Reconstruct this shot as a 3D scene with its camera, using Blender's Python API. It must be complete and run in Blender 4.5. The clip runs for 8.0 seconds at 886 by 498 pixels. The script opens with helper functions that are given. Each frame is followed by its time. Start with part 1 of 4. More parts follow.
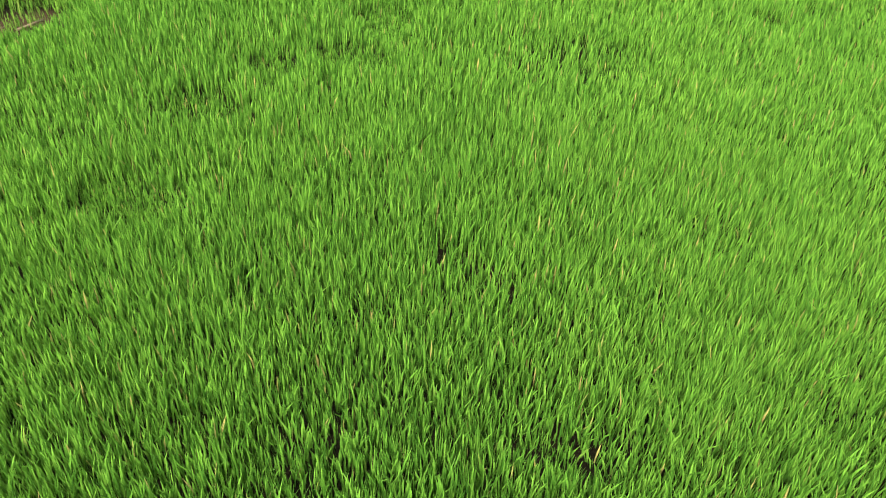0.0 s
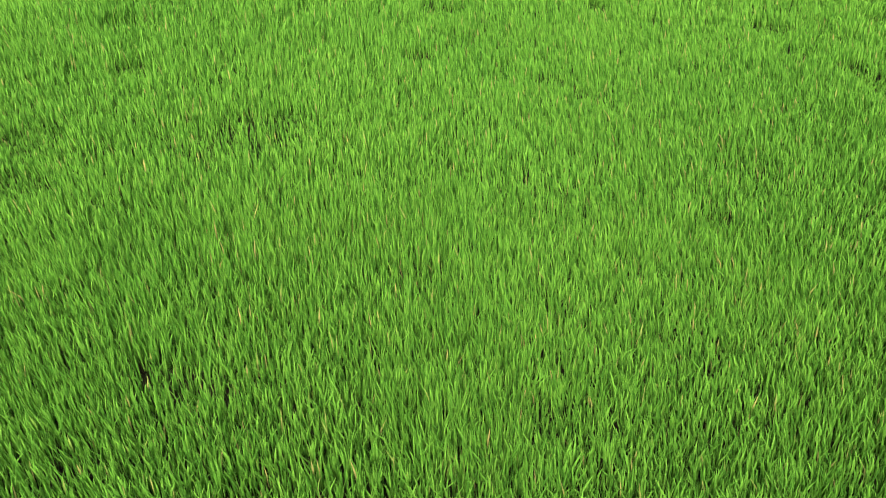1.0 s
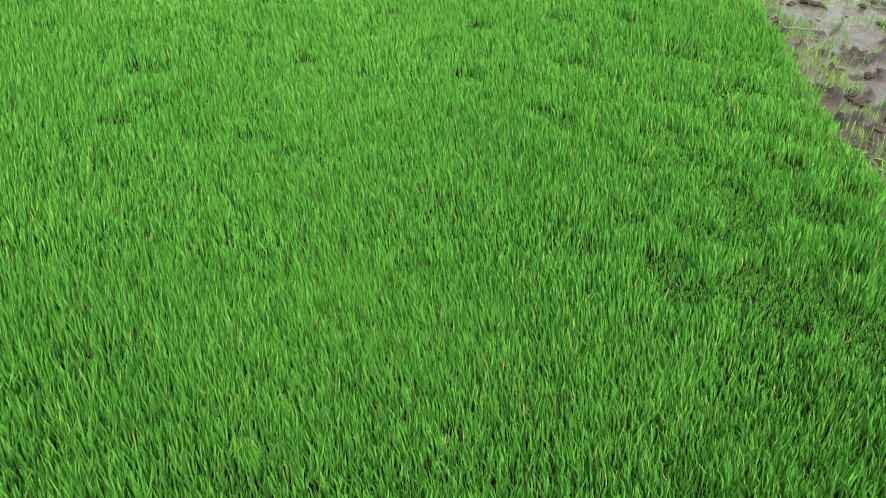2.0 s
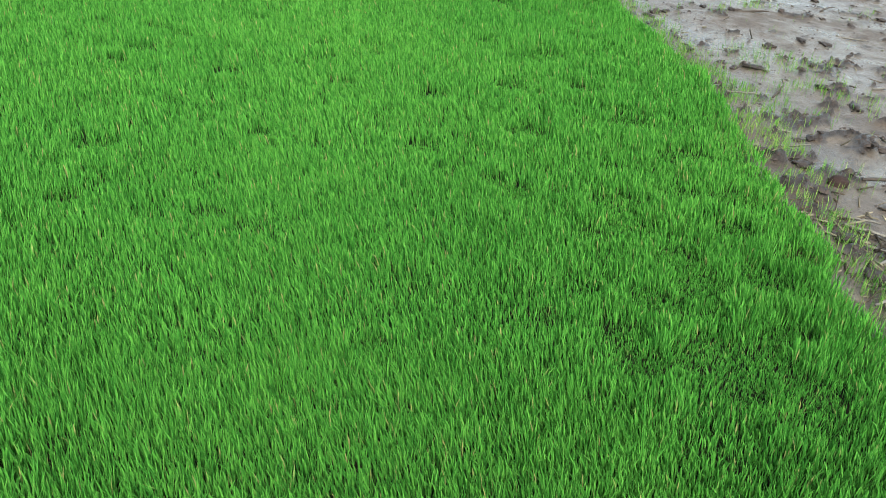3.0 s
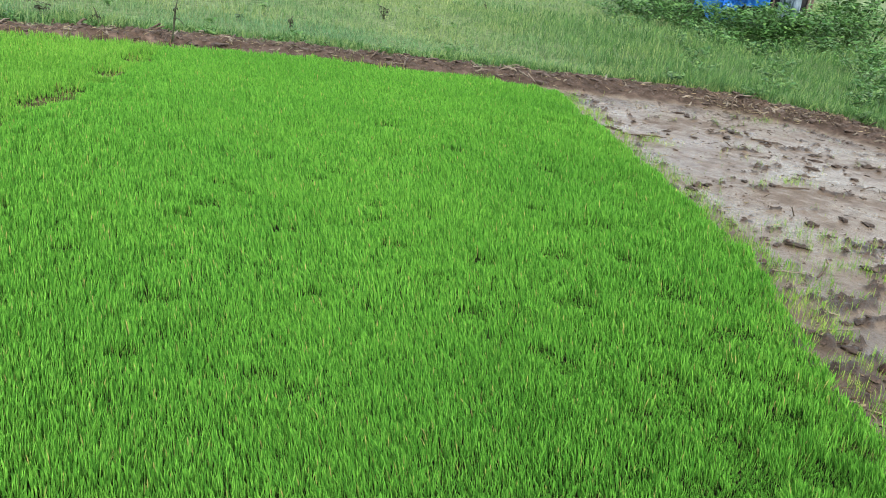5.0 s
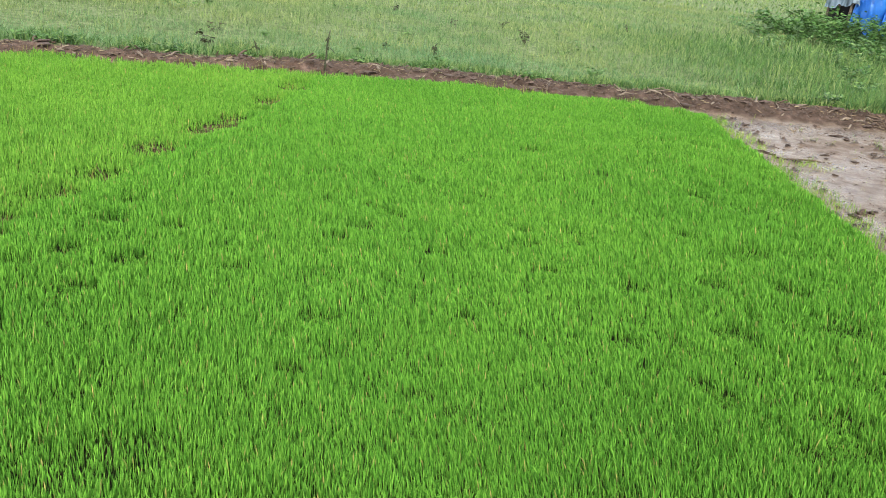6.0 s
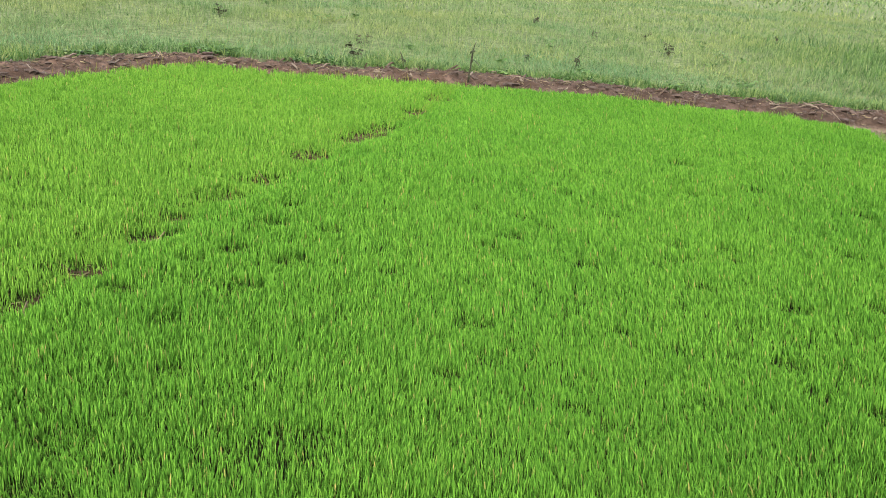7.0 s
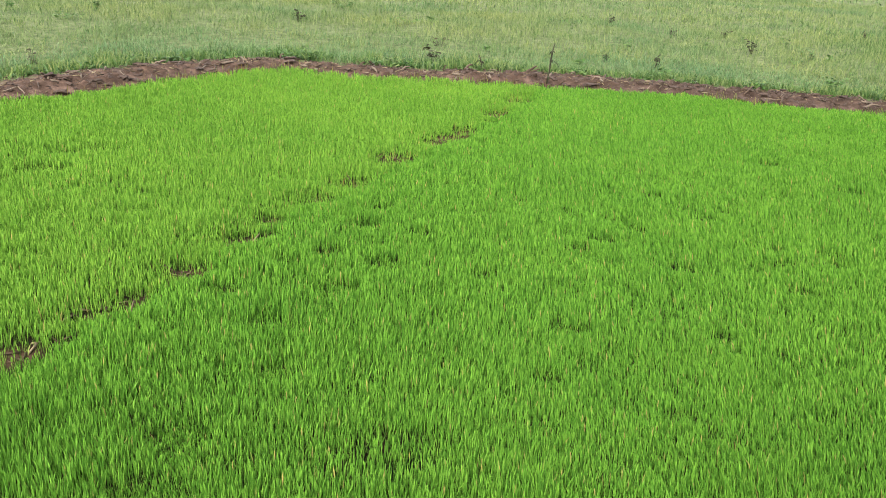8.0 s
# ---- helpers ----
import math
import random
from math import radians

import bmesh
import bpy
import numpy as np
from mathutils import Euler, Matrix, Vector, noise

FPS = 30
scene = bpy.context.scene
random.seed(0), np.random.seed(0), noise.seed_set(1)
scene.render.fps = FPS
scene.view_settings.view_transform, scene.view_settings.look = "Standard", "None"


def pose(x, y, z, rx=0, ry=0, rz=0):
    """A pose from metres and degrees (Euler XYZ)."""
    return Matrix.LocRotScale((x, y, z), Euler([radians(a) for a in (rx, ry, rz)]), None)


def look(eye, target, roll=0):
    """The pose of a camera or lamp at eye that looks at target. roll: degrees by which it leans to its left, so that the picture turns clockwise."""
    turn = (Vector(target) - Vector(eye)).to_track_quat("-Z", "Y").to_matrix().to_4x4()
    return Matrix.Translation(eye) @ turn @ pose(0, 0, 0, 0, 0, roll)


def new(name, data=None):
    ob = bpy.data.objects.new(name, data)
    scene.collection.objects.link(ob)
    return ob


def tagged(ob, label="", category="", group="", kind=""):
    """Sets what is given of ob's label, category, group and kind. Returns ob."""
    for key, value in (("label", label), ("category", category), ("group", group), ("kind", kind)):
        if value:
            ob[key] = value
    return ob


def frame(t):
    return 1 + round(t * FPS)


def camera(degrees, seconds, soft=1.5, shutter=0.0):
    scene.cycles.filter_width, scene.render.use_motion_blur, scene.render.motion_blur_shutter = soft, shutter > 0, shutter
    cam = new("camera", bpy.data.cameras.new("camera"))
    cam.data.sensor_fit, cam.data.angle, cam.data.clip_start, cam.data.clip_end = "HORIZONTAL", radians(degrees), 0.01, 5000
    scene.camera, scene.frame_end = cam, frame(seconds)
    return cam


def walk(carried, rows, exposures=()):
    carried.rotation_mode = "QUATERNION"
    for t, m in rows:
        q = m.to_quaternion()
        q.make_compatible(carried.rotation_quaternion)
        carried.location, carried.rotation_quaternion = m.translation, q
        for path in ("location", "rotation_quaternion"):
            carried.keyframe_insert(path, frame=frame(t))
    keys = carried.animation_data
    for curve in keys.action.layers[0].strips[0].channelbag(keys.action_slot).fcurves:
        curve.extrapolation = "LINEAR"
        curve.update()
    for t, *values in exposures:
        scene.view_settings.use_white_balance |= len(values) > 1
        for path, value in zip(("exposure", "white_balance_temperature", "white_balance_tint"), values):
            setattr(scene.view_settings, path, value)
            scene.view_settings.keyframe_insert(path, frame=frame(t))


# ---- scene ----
cam = camera(55.98, 8.0, soft=0.7, shutter=0.06)
PATH = [
    (0, (0.043, -0.126, 1.17), (-0.311, 1.322, -0.164), 4.8),
    (0.5, (0.083, -0.077, 1.214), (0.01, 1.458, -0.066), 1.8),
    (1, (0.165, -0.074, 1.236), (0.362, 1.49, 0.006), 2.2),
    (1.5, (0.279, -0.09, 1.266), (0.738, 1.456, 0.083), 4.5),
    (2, (0.363, -0.108, 1.295), (1.059, 1.394, 0.173), 6.9),
    (2.2, (0.379, -0.112, 1.304), (1.132, 1.393, 0.223), 6.5),
    (3.3, (0.381, -0.055, 1.35), (1.204, 1.491, 0.384), 7.5),
    (3.5, (0.378, -0.055, 1.364), (1.206, 1.518, 0.446), 8.0),
    (4, (0.36, -0.042, 1.401), (1.186, 1.6, 0.611), 8.7),
    (4.2, (0.347, -0.037, 1.405), (1.163, 1.622, 0.643), 8.7),
    (5.3, (0.3, -0.034, 1.431), (0.997, 1.707, 0.734), 8.1),
    (5.5, (0.283, -0.034, 1.432), (0.922, 1.729, 0.737), 7.6),
    (6, (0.225, -0.018, 1.425), (0.683, 1.802, 0.734), 6.3),
    (6.5, (0.164, -0.018, 1.42), (0.419, 1.842, 0.73), 5.2),
    (7, (0.111, -0.015, 1.413), (0.271, 1.855, 0.72), 5.1),
    (7.5, (0.062, -0.002, 1.404), (0.167, 1.871, 0.71), 4.6),
    (8, (0.002, 0.001, 1.4), (0.001, 1.875, 0.7), 3.6),
]
EXPOSURES = [(0.0, 2.44, 7050, 14), (0.5, 2.37, 7000, 13), (1.4, 2.28, 6850, 8), (1.8, 2.15, 6300, 4), (2.2, 2.06, 5700, -2), (3.5, 1.99, 5500, -1),
             (4.2, 2.01, 5650, 2), (5.3, 2.08, 6280, 7), (6.0, 2.13, 6500, 10), (8.0, 2.16, 6850, 16)]
walk(cam, [(t, look(eye, target, roll)) for t, eye, target, roll in PATH], EXPOSURES)

# ---- world and light: a bright overcast sky ----
world = bpy.data.worlds.new("overcast_sky")
scene.world = world
world.use_nodes = True
wn, wl = world.node_tree.nodes, world.node_tree.links
sky = wn.new("ShaderNodeTexSky")
sky.sky_type = "NISHITA"
sky.sun_disc = False
sky.sun_elevation, sky.sun_rotation = radians(38), radians(197)
sky.air_density, sky.dust_density, sky.ozone_density = 1.0, 4.0, 1.0
cloud = wn.new("ShaderNodeMix")
cloud.data_type = "RGBA"
cloud.inputs["Factor"].default_value = 0.6
cloud.inputs["B"].default_value = (7.3, 7.25, 7.1, 1)
wl.new(sky.outputs["Color"], cloud.inputs["A"])
wl.new(cloud.outputs["Result"], wn["Background"].inputs["Color"])
wn["Background"].inputs["Strength"].default_value = 0.115

sun = new("sun", bpy.data.lights.new("sun", "SUN"))
sun.data.energy, sun.data.angle, sun.data.color = 1.5, radians(22), (1.0, 0.96, 0.9)
sun.matrix_world = look((-2.6, -8.12, 8.27), (0.5, 2.0, 0))


# ---- small tools ----
def lattice(ix, iy, seed):
    h = (ix * 374761393 + iy * 668265263 + seed * 1274126177) & 0xFFFFFFFF
    h = ((h ^ (h >> 13)) * 1274126177) & 0xFFFFFFFF
    return ((h ^ (h >> 16)) & 0xFFFF) / 65535.0


def value_noise(x, y, seed=0):
    """Smooth noise from 0 to 1 at unit spacing."""
    x, y = np.asarray(x, float), np.asarray(y, float)
    ix, iy = np.floor(x).astype(np.int64), np.floor(y).astype(np.int64)
    fx, fy = x - ix, y - iy
    fx, fy = fx * fx * (3 - 2 * fx), fy * fy * (3 - 2 * fy)
    a, b = lattice(ix, iy, seed), lattice(ix + 1, iy, seed)
    c, d = lattice(ix, iy + 1, seed), lattice(ix + 1, iy + 1, seed)
    return (a * (1 - fx) + b * fx) * (1 - fy) + (c * (1 - fx) + d * fx) * fy


def fbm(x, y, seed=0, octaves=3):
    total, weight, amp = 0.0, 0.0, 1.0
    for o in range(octaves):
        total = total + amp * value_noise(x * 2**o + 17.3 * o, y * 2**o - 9.1 * o, seed + 31 * o)
        weight, amp = weight + amp, amp * 0.5
    return total / weight


def inside(x, y, poly):
    """Which points lie in the polygon."""
    hit = np.zeros(np.shape(x), bool)
    for (x0, y0), (x1, y1) in zip(poly, poly[1:] + poly[:1]):
        crossing = (y0 > y) != (y1 > y)
        if y0 != y1:
            hit ^= crossing & (x < (x1 - x0) * (y - y0) / (y1 - y0) + x0)
    return hit


def line_distance(x, y, line):
    """The distance to a polyline."""
    best = np.full(np.shape(x), 1e9)
    for (x0, y0), (x1, y1) in zip(line, line[1:]):
        dx, dy = x1 - x0, y1 - y0
        s = np.clip(((x - x0) * dx + (y - y0) * dy) / (dx * dx + dy * dy), 0, 1)
        best = np.minimum(best, np.hypot(x - x0 - s * dx, y - y0 - s * dy))
    return best


def smooth(a, b, v):
    s = np.clip((v - a) / (b - a), 0, 1)
    return s * s * (3 - 2 * s)


def tri_mesh(name, verts, tris, mat, shade=False):
    """A mesh of triangles from arrays."""
    me = bpy.data.meshes.new(name)
    me.vertices.add(len(verts))
    me.vertices.foreach_set("co", np.ascontiguousarray(verts, np.float32).ravel())
    me.loops.add(tris.size)
    me.loops.foreach_set("vertex_index", np.ascontiguousarray(tris, np.int32).ravel())
    me.polygons.add(len(tris))
    me.polygons.foreach_set("loop_start", np.arange(0, tris.size, 3, dtype=np.int32))
    me.update(calc_edges=True)
    if shade:
        me.polygons.foreach_set("use_smooth", np.ones(len(tris), bool))
    me.materials.append(mat)
    return me


def bm_mesh(name, bm, mat, shade=True):
    me = bpy.data.meshes.new(name)
    bm.to_mesh(me)
    bm.free()
    me.materials.append(mat)
    if shade:
        me.polygons.foreach_set("use_smooth", np.ones(len(me.polygons), bool))
    return me


def part(name, bm, mat, parent, label=""):
    ob = new(name, bm_mesh(name, bm, mat))
    ob.parent = parent
    return tagged(ob, label) if label else ob


# ---- materials ----
def material(name):
    m = bpy.data.materials.new(name)
    m.use_nodes = True
    return m, m.node_tree.nodes, m.node_tree.links, m.node_tree.nodes["Principled BSDF"]


def coords(nodes):
    return nodes.new("ShaderNodeTexCoord").outputs["Object"]


def noise_tex(nodes, links, vec, scale, detail=4.0, rough=0.55):
    n = nodes.new("ShaderNodeTexNoise")
    n.inputs["Scale"].default_value, n.inputs["Detail"].default_value = scale, detail
    n.inputs["Roughness"].default_value = rough
    links.new(vec, n.inputs["Vector"])
    return n.outputs["Fac"]


def stretched(nodes, links, vec, scale):
    m = nodes.new("ShaderNodeMapping")
    m.inputs["Scale"].default_value = scale
    links.new(vec, m.inputs["Vector"])
    return m.outputs["Vector"]


def ramp(nodes, links, fac, stops):
    r = nodes.new("ShaderNodeValToRGB")
    while len(r.color_ramp.elements) < len(stops):
        r.color_ramp.elements.new(0.5)
    for e, (p, c) in zip(r.color_ramp.elements, stops):
        e.position, e.color = p, (*c, 1)
    links.new(fac, r.inputs["Fac"])
    return r.outputs["Color"]


def mixed(nodes, links, fac, a, b, kind="MIX"):
    m = nodes.new("ShaderNodeMix")
    m.data_type, m.blend_type = "RGBA", kind
    for sock, v in (("Factor", fac), ("A", a), ("B", b)):
        if isinstance(v, (int, float)):
            m.inputs[sock].default_value = v
        elif isinstance(v, tuple):
            m.inputs[sock].default_value = (*v, 1)
        else:
            links.new(v, m.inputs[sock])
    return m.outputs["Result"]


def bumped(nodes, links, bsdf, height, strength, distance):
    b = nodes.new("ShaderNodeBump")
    b.inputs["Strength"].default_value, b.inputs["Distance"].default_value = strength, distance
    links.new(height, b.inputs["Height"])
    links.new(b.outputs["Normal"], bsdf.inputs["Normal"])


ALBEDO = 0.42


def leaf_material(name, low, mid, high, through_light=0.35, rough=0.5, patch=0.7, patch_low=(0.75, 0.85, 0.7), patch_high=(1.15, 1.08, 0.9), tuft=0.0, gloss=0.15, dead=None):
    """Blades and leaves: a tone for each blade, broad patches, light through them. Tones are given relative to ALBEDO."""
    low, mid, high = (tuple(ALBEDO * v for v in tone) for tone in (low, mid, high))
    m, n, l, b = material(name)
    geo = n.new("ShaderNodeNewGeometry")
    tone = ramp(n, l, geo.outputs["Random Per Island"], [(0.0, low), (0.5, mid), (1.0, high)] if dead is None else [(0.0, low), (0.5, mid), (0.984, high), (0.99, dead)])
    broad = ramp(n, l, noise_tex(n, l, coords(n), patch, 3), [(0.35, patch_low), (0.65, patch_high)])
    colour = mixed(n, l, 1.0, tone, broad, "MULTIPLY")
    if tuft:
        each = ramp(n, l, noise_tex(n, l, coords(n), tuft, 1), [(0.35, (0.82, 0.86, 0.85)), (0.65, (1.1, 1.08, 1.0))])
        colour = mixed(n, l, 1.0, colour, each, "MULTIPLY")
    l.new(colour, b.inputs["Base Color"])
    b.inputs["Roughness"].default_value = rough
    b.inputs["Specular IOR Level"].default_value = gloss
    t = n.new("ShaderNodeBsdfTranslucent")
    l.new(colour, t.inputs["Color"])
    mix = n.new("ShaderNodeMixShader")
    mix.inputs["Fac"].default_value = through_light
    l.new(b.outputs["BSDF"], mix.inputs[1])
    l.new(t.outputs["BSDF"], mix.inputs[2])
    l.new(mix.outputs["Shader"], n["Material Output"].inputs["Surface"])
    return m


RICE = leaf_material("rice_blade", (0.068, 0.235, 0.031), (0.21, 0.56, 0.072), (0.28, 0.645, 0.096), 0.24, 0.4, 0.8, (0.88, 0.92, 0.86), (1.07, 1.04, 0.98), tuft=60, gloss=0.05, dead=(0.27, 0.25, 0.09))
RICE_YELLOW = leaf_material("rice_blade_yellowish", (0.115, 0.34, 0.042), (0.255, 0.59, 0.08), (0.325, 0.67, 0.108), 0.24, 0.4, 0.8, (0.88, 0.92, 0.86), (1.07, 1.04, 0.98), tuft=60, gloss=0.05, dead=(0.27, 0.25, 0.09))
SPARSE = leaf_material("thin_seedling", (0.14, 0.33, 0.05), (0.28, 0.52, 0.09), (0.46, 0.55, 0.17), 0.3)
YELLOWED = leaf_material("yellowed_seedling", (0.1, 0.07, 0.035), (0.3, 0.24, 0.08), (0.42, 0.5, 0.13), 0.25)
MEADOW = leaf_material("meadow_blade", (0.145, 0.25, 0.093), (0.265, 0.4, 0.172), (0.42, 0.53, 0.28), 0.3, 0.6, 0.5, (0.72, 0.88, 0.85), (1.25, 1.12, 0.92), tuft=7, gloss=0.08)
FRESH = leaf_material("fresh_grass_blade", (0.11, 0.23, 0.1), (0.21, 0.4, 0.19), (0.36, 0.55, 0.31), 0.3, 0.6, 0.6, (0.8, 0.9, 0.88), (1.15, 1.08, 0.98), tuft=7, gloss=0.08)
LUSH = leaf_material("lush_grass_blade", (0.04, 0.12, 0.038), (0.105, 0.26, 0.075), (0.32, 0.47, 0.18), 0.25, 0.5, 0.9, tuft=6)
WEED = leaf_material("weed_leaf", (0.05, 0.15, 0.04), (0.13, 0.31, 0.08), (0.24, 0.43, 0.14), 0.3, 0.5, 0.9)
LITTER = leaf_material("straw_bits", (0.04, 0.028, 0.02), (0.14, 0.1, 0.07), (0.46, 0.38, 0.28), 0.0, 0.7)
DEADWEED = leaf_material("withered_leaf", (0.03, 0.045, 0.02), (0.05, 0.06, 0.025), (0.1, 0.09, 0.05), 0.15, 0.7)


def earth_material():
    """Mud, bund soil and meadow soil, laid out by the zone attribute."""
    m, n, l, b = material("earth")
    p = coords(n)
    zone = n.new("ShaderNodeVertexColor")
    zone.layer_name = "zone"
    sep = n.new("ShaderNodeSeparateColor")
    l.new(zone.outputs["Color"], sep.inputs["Color"])
    fine, mid_, broad = noise_tex(n, l, p, 55, 5, 0.65), noise_tex(n, l, p, 9, 5), noise_tex(n, l, p, 1.3, 4)
    mud = ramp(n, l, broad, [(0.3, (0.15, 0.1, 0.064)), (0.48, (0.208, 0.154, 0.106)), (0.65, (0.238, 0.193, 0.144))])
    mud = mixed(n, l, 0.85, mud, ramp(n, l, mid_, [(0.28, (0.45, 0.38, 0.33)), (0.46, (0.95, 0.93, 0.92)), (0.75, (1.12, 1.1, 1.08))]), "MULTIPLY")
    smears = noise_tex(n, l, stretched(n, l, p, (1.0, 1.25, 1.0)), 5.5, 6, 0.68)
    mud = mixed(n, l, 0.45, mud, ramp(n, l, smears, [(0.34, (0.36, 0.29, 0.24)), (0.45, (0.8, 0.76, 0.73)), (0.54, (1, 1, 1))]), "MULTIPLY")
    mud = mixed(n, l, ramp(n, l, mixed(n, l, 0.35, zone.outputs["Alpha"], mid_), [(0.36, (0, 0, 0)), (0.62, (1, 1, 1))]), mud, mixed(n, l, 0.8, (0.07, 0.05, 0.038), ramp(n, l, mid_, [(0.3, (0.5, 0.45, 0.4)), (0.6, (1.15, 1.12, 1.1))]), "MULTIPLY"))
    specks = ramp(n, l, fine, [(0.32, (0.3, 0.24, 0.19)), (0.43, (0.93, 0.92, 0.91)), (0.62, (1.1, 1.1, 1.1))])
    mud = mixed(n, l, 0.85, mud, specks, "MULTIPLY")
    soil = ramp(n, l, mid_, [(0.25, (0.03, 0.02, 0.015)), (0.5, (0.095, 0.066, 0.05)), (0.78, (0.22, 0.16, 0.13))])
    soil = mixed(n, l, 0.7, soil, ramp(n, l, fine, [(0.3, (0.5, 0.48, 0.46)), (0.6, (1.15, 1.12, 1.1))]), "MULTIPLY")
    dried = mixed(n, l, 1.0, soil, (1.45, 1.42, 1.4), "MULTIPLY")
    soil = mixed(n, l, zone.outputs["Alpha"], soil, dried)
    # shade under the seedlings is put into the near-black tone; trodden soil stays brown
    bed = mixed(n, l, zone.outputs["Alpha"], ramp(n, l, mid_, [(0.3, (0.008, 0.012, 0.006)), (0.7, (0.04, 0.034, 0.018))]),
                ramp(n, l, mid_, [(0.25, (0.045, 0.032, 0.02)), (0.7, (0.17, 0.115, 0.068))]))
    turf = ramp(n, l, mid_, [(0.3, (0.1, 0.15, 0.06)), (0.55, (0.2, 0.27, 0.12)), (0.75, (0.36, 0.4, 0.23))])
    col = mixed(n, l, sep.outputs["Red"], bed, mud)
    col = mixed(n, l, sep.outputs["Green"], col, soil)
    col = mixed(n, l, sep.outputs["Blue"], col, turf)
    col = mixed(n, l, 1.0, col, (ALBEDO, ALBEDO, ALBEDO), "MULTIPLY")
    l.new(col, b.inputs["Base Color"])
    wet = ramp(n, l, mixed(n, l, 0.35, broad, mid_), [(0.4, (0.62, 0.62, 0.62)), (0.52, (0.34, 0.34, 0.34)), (0.62, (0.2, 0.2, 0.2))])
    gloss = mixed(n, l, sep.outputs["Red"], (0.02, 0.02, 0.02), (0.16, 0.16, 0.16))
    gloss = mixed(n, l, sep.outputs["Green"], gloss, (0.07, 0.07, 0.07))
    l.new(gloss, b.inputs["Specular IOR Level"])
    dry = mixed(n, l, sep.outputs["Red"], (0.75, 0.75, 0.75), wet)
    dry = mixed(n, l, sep.outputs["Green"], dry, (0.85, 0.85, 0.85))
    l.new(dry, b.inputs["Roughness"])
    bumped(n, l, b, mixed(n, l, 0.5, fine, mid_), 0.8, 0.03)
    film = n.new("ShaderNodeAttribute")
    film.attribute_name = "wet"
    sheen = ramp(n, l, mixed(n, l, 0.3, film.outputs["Fac"], smears), [(0.4, (0, 0, 0)), (0.85, (0.12, 0.12, 0.12))])
    l.new(sheen, b.inputs["Coat Weight"])
    b.inputs["Coat Roughness"].default_value = 0.2
    b.inputs["Coat IOR"].default_value = 1.36
    return m


EARTH = earth_material()


def plain(name, dark, light, scale, rough=0.7, bump=0.3, depth=0.004, spec=0.2):
    m, n, l, b = material(name)
    dark, light = (tuple(ALBEDO * v for v in tone) for tone in (dark, light))
    info = n.new("ShaderNodeObjectInfo")
    f = noise_tex(n, l, coords(n), scale, 5)
    c = ramp(n, l, f, [(0.3, dark), (0.7, light)])
    c = mixed(n, l, 1.0, c, ramp(n, l, info.outputs["Random"], [(0, (0.75, 0.75, 0.75)), (1, (1.2, 1.2, 1.2))]), "MULTIPLY")
    l.new(c, b.inputs["Base Color"])
    b.inputs["Roughness"].default_value, b.inputs["Specular IOR Level"].default_value = rough, spec
    bumped(n, l, b, f, bump, depth)
    return m


CLOD = plain("dark_wet_clod", (0.028, 0.018, 0.012), (0.1, 0.064, 0.045), 45, 0.6)
LUMP = plain("red_brown_lump", (0.03, 0.016, 0.012), (0.07, 0.038, 0.028), 25, 0.8, 0.5, 0.006, 0.1)
REDCLOD = plain("red_brown_clod", (0.06, 0.042, 0.032), (0.16, 0.115, 0.092), 30, 0.85)
STRAW = plain("pale_straw", (0.17, 0.135, 0.1), (0.38, 0.32, 0.25), 40, 0.75)
DARKSTALK = plain("rotting_stalk", (0.07, 0.05, 0.035), (0.17, 0.12, 0.085), 40, 0.75)
STALK = plain("weathered_stem", (0.035, 0.042, 0.022), (0.085, 0.088, 0.045), 60, 0.8)
STEM = plain("green_stem", (0.06, 0.12, 0.03), (0.12, 0.2, 0.06), 30, 0.6)
TARP = plain("blue_tarpaulin", (0.01, 0.19, 1.0), (0.08, 0.42, 1.3), 3, 0.3, 0.25, 0.02, 0.5)
PALE_TARP = plain("faded_tarpaulin", (0.22, 0.36, 0.5), (0.45, 0.6, 0.72), 4, 0.45, 0.25, 0.02)
POST = plain("grey_timber", (0.12, 0.09, 0.07), (0.28, 0.23, 0.18), 14, 0.85)
BLACKSHEET = plain("dark_sheet", (0.008, 0.008, 0.01), (0.02, 0.02, 0.022), 6, 0.6)

# ---- the plan ----
BED_RIGHT = [(2.25, 0.0), (2.38, 0.7), (2.51, 1.17), (2.68, 1.44), (2.86, 1.78), (3.11, 2.28), (3.28, 2.62), (3.57, 3.15),
             (3.79, 3.97), (4.15, 5.19), (4.42, 6.34), (4.58, 6.98), (4.72, 7.5)]
BED_FAR = [(4.74, 7.6), (4.05, 8.03), (3.4, 8.12), (2.5, 8.36), (1.6, 8.4), (0.9, 8.4), (0.0, 8.3), (-0.85, 8.2), (-1.72, 8.4)]
BED_LEFT = [(-2.08, 8.1), (-2.55, 7.46), (-2.84, 6.94), (-3.1, 6.46), (-3.4, 6.12), (-4.15, 4.95), (-4.9, 3.4), (-5.2, 1.5), (-5.2, 0.0)]
BED = BED_RIGHT + BED_FAR + BED_LEFT
